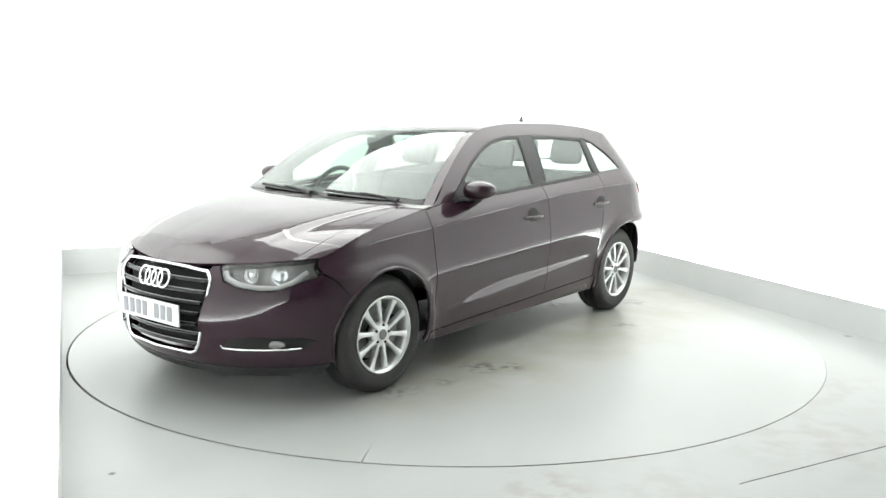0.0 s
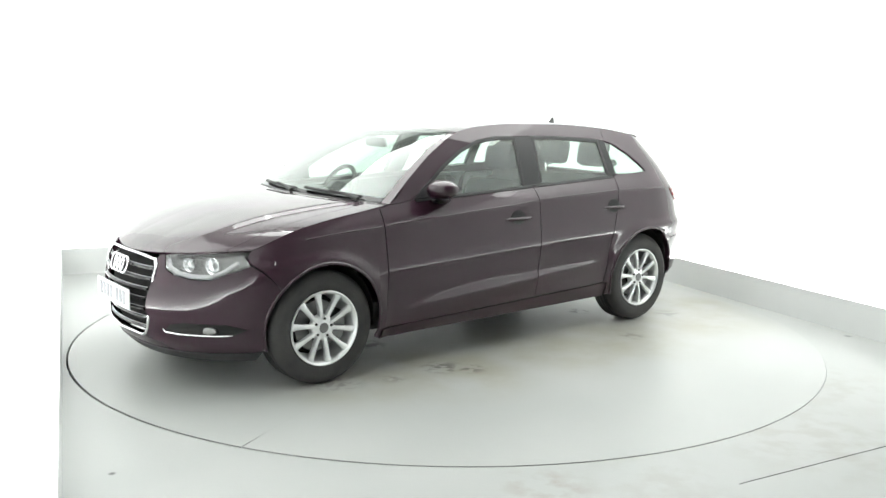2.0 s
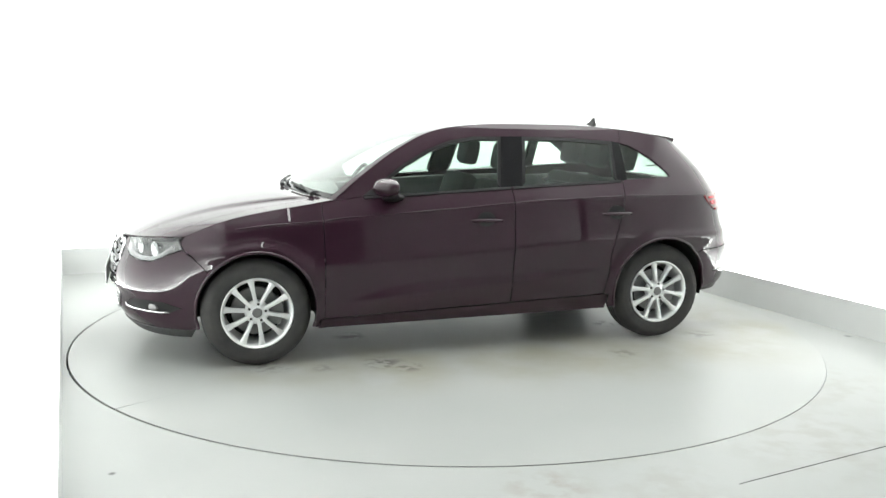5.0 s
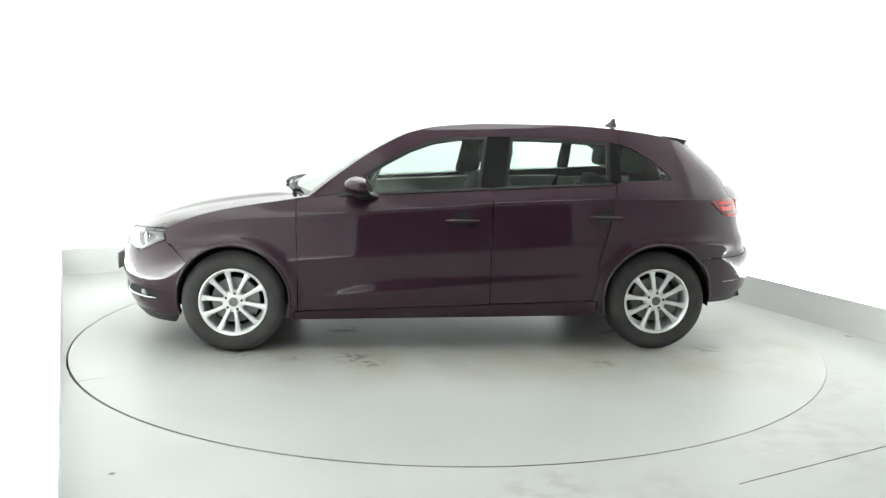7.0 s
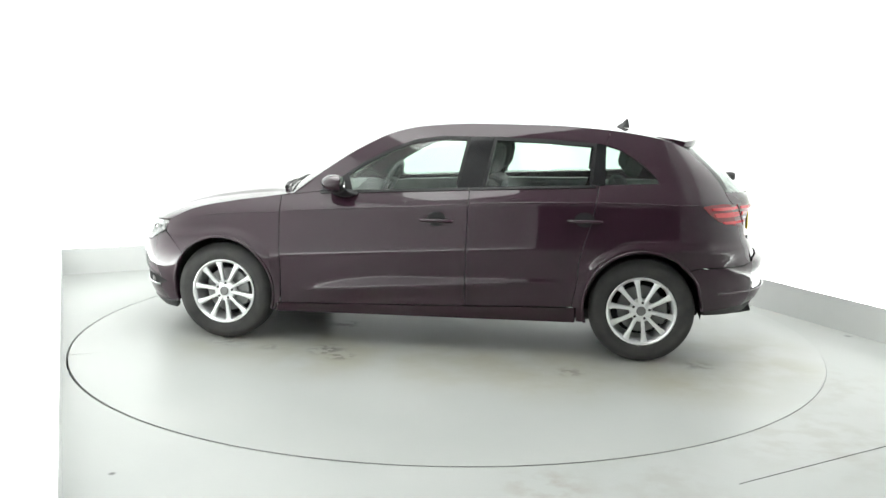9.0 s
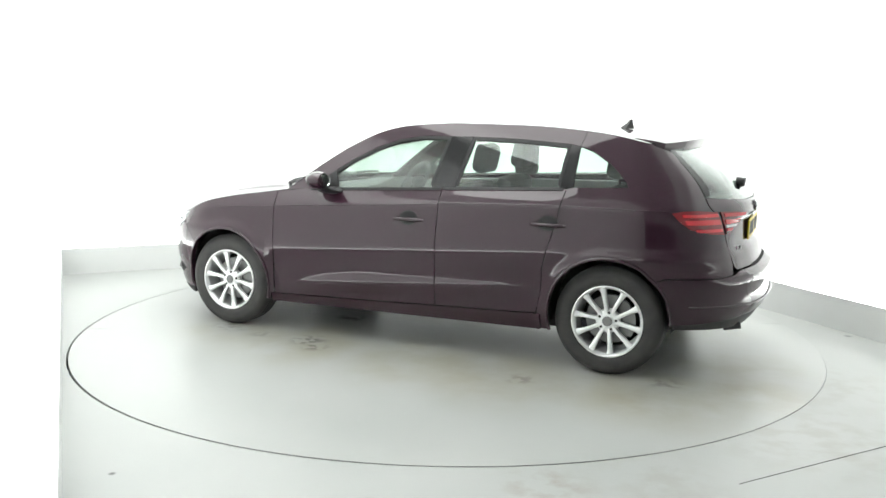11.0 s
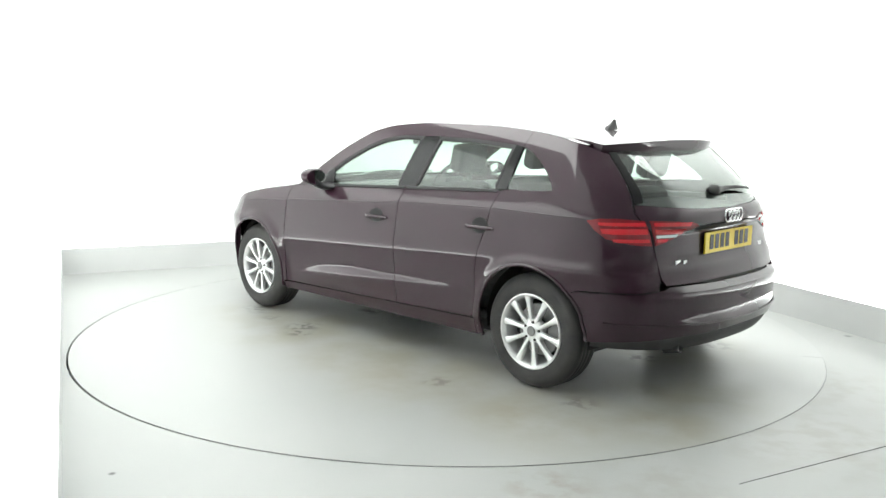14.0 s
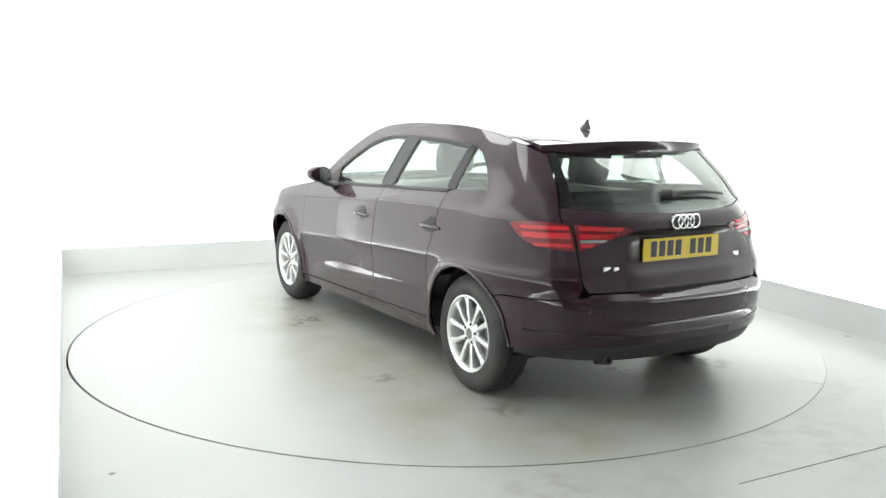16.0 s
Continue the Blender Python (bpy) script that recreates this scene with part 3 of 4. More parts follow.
def build_wheel(parent, x, y, side):
    hub = bpy.data.objects.new("wheel", None)
    scene.collection.objects.link(hub)
    hub.parent = parent
    hub.matrix_basis = pose(x, y, 0.316, 0, 0, 0 if side > 0 else 180)
    bm = bmesh.new()
    w = 0.1025
    prof = [(0.205, -w + 0.012), (0.215, -w), (0.25, -w - 0.004), (0.285, -w + 0.002), (0.305, -w + 0.018), (0.314, -w + 0.035)]
    for k in range(4):
        c = -0.045 + k * 0.03
        prof += [(0.316, c - 0.0115), (0.316, c + 0.0115), (0.309, c + 0.0125), (0.309, c + 0.0172)]
    prof = prof[:-2]
    prof += [(0.314, w - 0.035), (0.305, w - 0.018), (0.285, w - 0.002), (0.262, w + 0.004), (0.258, w + 0.003), (0.25, w + 0.004), (0.215, w), (0.205, w - 0.012), (0.203, w - 0.03)]
    lathe(bm, prof, 72)
    part("tyre", bm, M_TYRE, hub, sharp=50)
    bm = bmesh.new()
    # rim ring and barrel
    lathe(bm, [(0.196, w - 0.03), (0.206, w - 0.008), (0.208, w + 0.001), (0.202, w + 0.002), (0.196, w - 0.004), (0.188, w - 0.014), (0.184, w - 0.03), (0.180, 0.0), (0.176, -0.09), (0.19, -0.09), (0.2, -w + 0.012)], 72)
    # ten tapered spokes
    for k in range(10):
        a = radians(36 * k + 9)
        da = 3.0 if k % 2 else -3.0
        c, s = math.cos(a), math.sin(a)
        t = radians(da)
        rows = []
        for r, hw, yy, dep in ((0.040, 0.012, w - 0.018, 0.035), (0.075, 0.0105, w - 0.013, 0.032), (0.12, 0.011, w - 0.010, 0.028), (0.165, 0.0145, w - 0.010, 0.024), (0.193, 0.022, w - 0.008, 0.018)):
            aa = a + t * (r - 0.12) / 0.15
            c, s = math.cos(aa), math.sin(aa)
            ring = []
            for dx, dy in ((-hw, -dep), (-hw, -0.004), (-hw * 0.55, 0.0), (hw * 0.55, 0.0), (hw, -0.004), (hw, -dep)):
                ring.append(bm.verts.new((c * r - s * dx, yy + dy, s * r + c * dx)))
            rows.append(ring)
        for i in range(len(rows) - 1):
            for j in range(6):
                bm.faces.new((rows[i][j], rows[i][(j + 1) % 6], rows[i + 1][(j + 1) % 6], rows[i + 1][j]))
    # hub boss with bolt holes left as dark bolts
    lathe(bm, [(0.0, w - 0.012), (0.03, w - 0.012), (0.034, w - 0.016), (0.062, w - 0.02), (0.07, w - 0.03), (0.07, w - 0.06)], 40)
    bmesh.ops.recalc_face_normals(bm, faces=bm.faces)
    part("rim", bm, M_ALLOY, hub, "silver ten-spoke alloy rim")
    bm = bmesh.new()
    lathe(bm, [(0.0, w - 0.008), (0.024, w - 0.008), (0.029, w - 0.0125)], 32)
    bmesh.ops.recalc_face_normals(bm, faces=bm.faces)
    part("hub_cap", bm, M_STEEL, hub)
    for k in range(5):
        a = radians(72 * k + 27)
        bm = bmesh.new()
        lathe(bm, [(0.0, 0.006), (0.006, 0.006), (0.008, 0.0), (0.008, -0.01)], 10, pose(0.05 * math.cos(a), w - 0.0175, 0.05 * math.sin(a)))
        bmesh.ops.recalc_face_normals(bm, faces=bm.faces)
        part("wheel_bolt", bm, M_PLASTIC, hub)
    bm = bmesh.new()
    lathe(bm, [(0.06, 0.02), (0.14, 0.02), (0.142, 0.016), (0.142, -0.004), (0.06, -0.004)], 48)
    bmesh.ops.recalc_face_normals(bm, faces=bm.faces)
    part("brake_disc", bm, M_STEEL, hub)
    bm = bmesh.new()
    lathe(bm, [(0.085, -0.03), (0.155, -0.03), (0.155, 0.05), (0.085, 0.05)], 12, None, 150, 215)
    bmesh.ops.recalc_face_normals(bm, faces=bm.faces)
    part("brake_caliper", bm, M_STEEL, hub)
    bm = bmesh.new()
    lathe(bm, [(0.0, -0.05), (0.172, -0.05), (0.172, -0.06), (0.0, -0.06)], 32)
    part("back_plate", bm, M_LINER_AND_SHADE, hub)
    return hub


def build_car():
    car = new("car")
    tagged(car, "dark aubergine five-door hatchback with silver alloy wheels", "car")
    for side in (1, -1):
        # front fender, with the strip of its top beside the bonnet
        p = [(0.935, 0.940), (0.93, 0.70), (0.925, 0.50), (0.93, 0.264), (0.953, 0.262), (0.970, 0.208)] + arc(*ARCH_F, 199, 40) + [(1.62, 0.60), (1.665, 0.652), (1.716, 0.690), (1.727, 0.730), (1.716, 0.750)] + edge_run(1.70, 0.86)
        fender = flank_panel("fender", p, M_PAINT, car, side, tall=0.012)
        bm = bmesh.new()
        panel_into(bm, [(u, q * side) for u, q in lines([(0.0, 0.872), (4.0, 0.872), (4.0, 1.0), (0.0, 1.0)])], top, 0.12, 0.03, 0.015)
        part("fender_top", bm, M_PAINT, fender)
        # doors
        p = [(0.935, 0.940), (0.865, 0.956), (0.80, 0.962)] + WIN_F[:3] + [(-0.262, 1.0255), (-0.262, 0.90), (-0.255, 0.60), (-0.25, 0.302), (0.93, 0.262), (0.925, 0.50), (0.93, 0.70)]
        door = flank_panel("front_door", p, M_PAINT, car, side, tall=0.012)
        flank_panel("window", WIN_F, M_GLASS, door, side, 0.004, 0.0, -0.006).visible_shadow = False
        p2 = [(-0.262, 1.0255)] + WIN_R[:2] + REAR_EDGE + [(-0.25, 0.302), (-0.255, 0.60), (-0.262, 0.90)]
        door2 = flank_panel("rear_door", p2, M_PAINT, car, side, tall=0.012)
        flank_panel("window", WIN_R, M_GLASS, door2, side, 0.004, 0.0, -0.006).visible_shadow = False
        flank_panel("pillar_trim", PILLAR_B, M_GLOSS, door2, side, 0.02, 0.0, -0.002)
        flank_panel("pillar_trim", PILLAR_C, M_GLOSS, door2, side, 0.02, 0.0, -0.002)
        # roof rail and front pillar
        rail = edge_run(0.86, -1.10, 40) + [WIN_Q[-1]] + WIN_R[2:] + WIN_F[3:] + [WIN_F[0], (0.80, 0.962), (0.845, 0.960)]
        flank_panel("roof_rail", rail, M_PAINT, car, side, 0.03, 0.0)
        bm = bmesh.new()
        panel_into(bm, [(u, q * side) for u, q in lines([(4.0, 0.935), (6.985, 0.935), (6.985, 1.0), (4.0, 1.0)])], top, 0.12, 0.03, 0.03)
        part("front_pillar", bm, M_PAINT, car)
        # rear quarter
        q1 = path_s(REAR_EDGE + [(-0.929, 0.319), (-0.931, 0.232)] + arc(*ARCH_R, -17, 138) + [(-1.64, 0.592)])
        q2 = [(s_back(y, z), z) for y, z in ((0.70, 0.598), (0.625, 0.61), (0.60, 0.66), (0.60, 0.72), (0.605, 0.90), (0.643, 0.985), (0.628, 1.03), (0.605, 1.10), (0.575, 1.20), (0.550, 1.275))]
        q3 = path_s(edge_run(-1.47, -1.10)) + path_s(list(reversed(WIN_Q[1:]))) + path_s([(-1.075, 1.066)])
        quarter = flank_panel("rear_quarter", q1 + q2 + q3, M_PAINT, car, side, ready=True, tall=0.012)
        flank_panel("quarter_window", WIN_Q, M_GLASS, quarter, side, 0.004, 0.0, -0.006).visible_shadow = False
        flank_panel("sill", [(0.950, 0.259), (0.965, 0.200), (-0.925, 0.222), (-0.925, 0.323)], M_PAINT, car, side, 0.03)
        # wheel housings
        for cx, cz, r in (ARCH_F, ARCH_R):
            bm = bmesh.new()
            lathe(bm, [(r + 0.004, side * 0.80), (r + 0.012, side * 0.62), (r + 0.012, side * 0.45)], 30, pose(cx, 0, cz), -10, 190)
            lathe(bm, [(r + 0.012, side * 0.45), (0.0, side * 0.45)], 30, pose(cx, 0, cz), -10, 190)
            part("wheel_housing", bm, M_LINER_AND_SHADE, car)
        build_wheel(car, 1.318, 0.752 * side, side)
        build_wheel(car, -1.318, 0.742 * side, side)
    # front bumper
    p = path_s(arc(ARCH_F[0], ARCH_F[1], ARCH_F[2], 40, -17) + [(1.75, 0.212)])
    p += [(s_front(y, z), z) for y, z in ((0.60, 0.205), (0.3, 0.195))] + [(S_F, 0.195), (S_F, 0.27)]
    p += [(s_front(y, z), z) for y, z in GRILLE]
    p += [(s_front(y, z), z) for y, z in ((0.345, 0.712), (0.382, 0.712), (0.43, 0.648), (0.50, 0.620), (0.60, 0.607), (0.68, 0.609), (0.745, 0.645))]
    p += path_s([(1.722, 0.688), (1.670, 0.650), (1.62, 0.60)])
    both_halves("front_bumper", p, M_PAINT, car, 0.03)
    # rear bumper and its lower apron
    p = path_s(arc(ARCH_R[0], ARCH_R[1], ARCH_R[2], 138, 182) + [(-1.70, 0.330)])
    p += [(s_back(y, z), z) for y, z in ((0.75, 0.340), (0.5, 0.368), (0.2, 0.375))] + [(S_R, 0.375), (S_R, 0.626)]
    p += [(s_back(y, z), z) for y, z in ((0.3, 0.626), (0.56, 0.626), (0.600, 0.613), (0.70, 0.594))] + path_s([(-1.64, 0.588)])
    both_halves("rear_bumper", p, M_PAINT, car, 0.03)
    p = path_s([(-1.688, 0.325), (-1.68, 0.298)]) + [(s_back(y, z), z) for y, z in ((0.7, 0.292), (0.4, 0.280))] + [(S_R, 0.275), (S_R, 0.371)] + [(s_back(y, z), z) for y, z in ((0.2, 0.371), (0.5, 0.364), (0.75, 0.336))]
    both_halves("rear_apron", p, M_PLASTIC, car, 0.02, 0, -0.010)
    # tailgate
    p = [(s_back(y, z), z) for y, z in ((0.575, 0.634), (0.594, 0.665), (0.597, 0.80), (0.60, 0.90), (0.638, 0.985), (0.622, 1.028), (0.3, 1.004))] + [(S_R, 0.996), (S_R, 0.632), (s_back(0.3, 0.632), 0.632)]
    gate = both_halves("tailgate", p, M_PAINT, car, 0.02)
    p = [(s_back(y, z), z) for y, z in ((0.622, 1.032), (0.600, 1.10), (0.570, 1.20), (0.545, 1.285), (0.3, 1.305))] + [(S_R, 1.312), (S_R, 1.0)] + [(s_back(0.3, 1.008), 1.008)]
    both_halves("rear_window", p, M_GLASS, gate, 0.004, 0.0, -0.004).visible_shadow = False
    # top
    top_panel("bonnet", lines([(0.02, -0.868), (3.9, -0.868), (3.9, 0.868), (0.02, 0.868)], 10), M_PAINT, car, dv=0.02)
    top_panel("windscreen", lines([(4.02, -0.932), (6.97, -0.932), (6.97, 0.932), (4.02, 0.932)], 10), M_GLASS, car, 0.005).visible_shadow = False
    top_panel("glass_edge", lines([(4.02, -0.932), (4.16, -0.932), (4.13, 0.0), (4.16, 0.932), (4.02, 0.932)], 8), M_GLOSS, car, 0.002, 0.0012)
    top_panel("scuttle", lines([(3.91, -0.92), (4.02, -0.92), (4.02, 0.92), (3.91, 0.92)], 6), M_PLASTIC, car, 0.02)
    top_panel("roof", lines([(6.985, -1), (13.0, -1), (13.0, 1), (6.985, 1)], 12), M_PAINT, car, 0.02)
    build_front(car)
    build_rear(car, gate)
    build_flanks(car)
    build_cabin(car)
    return car


# ---- front ----
def rings(bm, centre, r, step, wire, depth_fn):
    """Four linked rings, upright across the car."""
    for k in range(4):
        cy = (k - 1.5) * step
        pts = []
        for i in range(28):
            a = 2 * math.pi * i / 28
            y, z = cy + r * math.cos(a), centre + r * math.sin(a)
            pts.append(Vector((depth_fn(y, z), y, z)))
        tube(bm, pts, wire, 6, True)


def plate_bars(parent, x, z, hgt, face, mat):
    """Seven upright bars, four and three, in place of writing."""
    for k in range(7):
        y = face * (-0.196 + k * 0.056 + (0.045 if k > 3 else 0.0))
        bm = bmesh.new()
        box(bm, x - 0.0015, x + 0.0015, y - 0.019, y + 0.019, z - hgt / 2, z + hgt / 2)
        part("letter_bar", bm, mat, parent, smooth=False)


def build_front(car):
    grille = new("grille")
    grille.parent = car
    full = [(0.0, 0.27)] + GRILLE + [(0.2, 0.697), (0.0, 0.700)]
    p = [(s_front(y, z), z) for y, z in full]
    p[0], p[-1] = (S_F, 0.27), (S_F, 0.700)
    # black sheet put in for the darkness behind the slats
    both_halves("grille_shade_sheet", p, M_LINER_AND_SHADE, grille, 0.01, 0, -0.05)
    loop = [on_front(max(y, 1e-4), z, 0.004) for y, z in full] + [on_front(-max(y, 1e-4), z, 0.004) for y, z in reversed(full[1:-1])]
    bm = bmesh.new()
    fine = []
    for i in range(len(loop)):
        for k in range(3):
            fine.append(loop[i].lerp(loop[(i + 1) % len(loop)], k / 3))
    tube(bm, fine, 0.0085, 8, True)
    part("grille_frame", bm, M_CHROME, grille, "bright chrome grille surround")
    for k in range(7):
        z = 0.315 + k * 0.0535
        hw = float(np.interp(z, [0.29, 0.610, 0.648, 0.686], [0.29, 0.362, 0.358, 0.325])) - 0.008
        for name, dz, mat, r in (("slat", 0, M_GLOSS, 0.013), ("slat_edge", 0.012, M_SATIN, 0.0024)):
            bm = bmesh.new()
            tube(bm, [on_front(hw * (i / 8 - 1) if i != 8 else 1e-4, z + dz, -0.012 + (0.006 if dz else 0)) for i in range(17)], r, 8, False, 0.8)
            part(name, bm, mat, grille)
    bm = bmesh.new()
    x0 = on_front(1e-4, 0.63).x + 0.014
    rings(bm, 0.630, 0.044, 0.054, 0.0068, lambda y, z: x0 - 0.25 * y * y - 0.3 * (z - 0.63))
    part("emblem", bm, M_CHROME, grille, "chrome badge of four linked rings")
    plate = new("front_plate")
    plate.parent = car
    xp = on_front(1e-4, 0.46).x + 0.012
    bm = bmesh.new()
    box(bm, xp - 0.008, xp, -0.26, 0.26, 0.412, 0.523, 0.003)
    part("plate_board", bm, M_WHITE, plate, "white number plate", smooth=False)
    plate_bars(plate, xp + 0.001, 0.468, 0.075, 1, M_FRONT_INK)
    # lip
    p = path_s([(1.66, 0.225), (1.68, 0.178)]) + [(s_front(y, z), z) for y, z in ((0.60, 0.168), (0.3, 0.160))] + [(S_F, 0.160), (S_F, 0.205)] + [(s_front(y, z), z) for y, z in ((0.3, 0.205), (0.60, 0.215))]
    both_halves("chin_lip", p, M_PLASTIC, car, 0.03, 0, 0.006)
    for side in (1, -1):
        lamp = new("headlight")
        lamp.parent = car
        outline = [(s_front(y, z), z) for y, z in ((0.395, 0.708), (0.436, 0.653), (0.503, 0.625), (0.60, 0.612), (0.68, 0.614), (0.742, 0.648))] + path_s([(1.724, 0.694), (1.738, 0.730), (1.724, 0.751)]) + [(s_front(y, z), z) for y, z in ((0.762, 0.755), (0.71, 0.750), (0.66, 0.745), (0.55, 0.734), (0.45, 0.724), (0.40, 0.718))]
        flank_panel("housing", outline, M_STEEL, lamp, side, 0.01, 0.0, -0.06, ready=True)
        flank_panel("lens", outline, M_LENS, lamp, side, 0.003, 0.001, 0.002, ready=True).visible_shadow = False
        # side walls of the lamp
        bm = bmesh.new()
        n = len(outline)
        a = [skirt(*q) for q in outline]
        c = sum((v for v in a), Vector()) / n
        d = Vector((-0.055, -0.02, 0))
        va = [bm.verts.new((v.x, v.y * side, v.z)) for v in a]
        vb = [bm.verts.new(((v + d + (c - v) * 0.08).x, (v + d + (c - v) * 0.08).y * side, (v + d + (c - v) * 0.08).z)) for v in a]
        for i in range(n):
            bm.faces.new((va[i], va[(i + 1) % n], vb[(i + 1) % n], vb[i]))
        part("bezel", bm, M_LAMP, lamp)
        for y, z, r, name in ((0.535, 0.678, 0.034, "main_beam"), (0.655, 0.680, 0.042, "dip_beam")):
            bm = bmesh.new()
            q = on_front(y, z, -0.045)
            lathe(bm, [(0.004, -0.03), (r * 0.5, -0.022), (r * 0.85, 0.0), (r, 0.025), (r * 1.08, 0.026)], 24, pose(q.x, q.y * side, z, 0, 0, -90 + side * 25))
            part(name, bm, M_CHROME, lamp)
            bm = bmesh.new()
            bmesh.ops.create_uvsphere(bm, u_segments=16, v_segments=10, radius=r * 0.5, matrix=pose(q.x + 0.008, q.y * side, z))
            part("bulb", bm, M_LENS if name == "dip_beam" else M_LAMP, lamp)
        bm = bmesh.new()
        pts = [on_front(y, z, -0.012) for y, z in ((0.420, 0.690), (0.447, 0.660), (0.51, 0.636), (0.59, 0.624), (0.67, 0.626), (0.72, 0.652), (0.755, 0.70))]
        tube(bm, [Vector((v.x, v.y * side, v.z)) for v in pts], 0.011, 8)
        part("light_strip", bm, M_WHITE, lamp, "white daytime light strip")
        # lower intake, its shade a flat black panel, with chrome strip and fog lamp
        intake = [(s_front(y, z), z) for y, z in ((0.43, 0.312), (0.58, 0.310), (0.735, 0.316), (0.785, 0.352), (0.72, 0.380), (0.55, 0.376), (0.46, 0.356))]
        ob = flank_panel("intake_shade_panel", intake, M_LINER_AND_SHADE, car, side, 0.006, 0.0, 0.003, ready=True)
        bm = bmesh.new()
        pts = [on_front(y, z, 0.006) for y, z in ((0.425, 0.330), (0.44, 0.314), (0.52, 0.312), (0.62, 0.314), (0.70, 0.317), (0.745, 0.322))]
        tube(bm, [Vector((v.x, v.y * side, v.z)) for v in pts], 0.0055, 6)
        part("chrome_strip", bm, M_CHROME, ob, "thin chrome strip")
        bm = bmesh.new()
        q = on_front(0.655, 0.343, 0.004)
        lathe(bm, [(0.0, 0.006), (0.03, 0.004), (0.036, 0.0), (0.036, -0.012)], 20, pose(q.x, q.y * side, 0.343, 0, 0, -90 + side * 30) @ Matrix.Diagonal((1.5, 1, 0.55, 1)))
        bmesh.ops.recalc_face_normals(bm, faces=bm.faces)
        part("fog_lamp", bm, M_STEEL, ob, "small dark fog lamp")
    # black sheets added behind nose and tail, so the gaps there read as shade
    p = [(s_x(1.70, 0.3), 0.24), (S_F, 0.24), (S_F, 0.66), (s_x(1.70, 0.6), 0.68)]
    both_halves("front_shade_sheet", lines(p, 6), M_LINER_AND_SHADE, car, 0.01, 0, -0.085, 0.06)
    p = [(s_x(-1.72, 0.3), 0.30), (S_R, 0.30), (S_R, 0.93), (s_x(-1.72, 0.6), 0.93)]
    both_halves("rear_shade_sheet", lines(p, 6), M_LINER_AND_SHADE, car, 0.01, 0, -0.05, 0.06)
    # wipers
    for q0, q1 in ((0.78, 0.12), (0.02, -0.72)):
        bm = bmesh.new()
        pts = [top(4.07 + 0.07 * k / 10, q0 + (q1 - q0) * k / 10) + Vector((0.010, 0, 0.014)) for k in range(11)]
        tube(bm, pts, 0.009, 6)
        base = top(4.0, q0) + Vector((0.03, 0, 0.012))
        tube(bm, [base, base.lerp(pts[3], 0.5) + Vector((0.015, 0, 0.01)), pts[5] + Vector((0, 0, 0.008))], [0.016, 0.010, 0.007], 6)
        part("wiper", bm, M_PLASTIC, car, "black windscreen wiper")


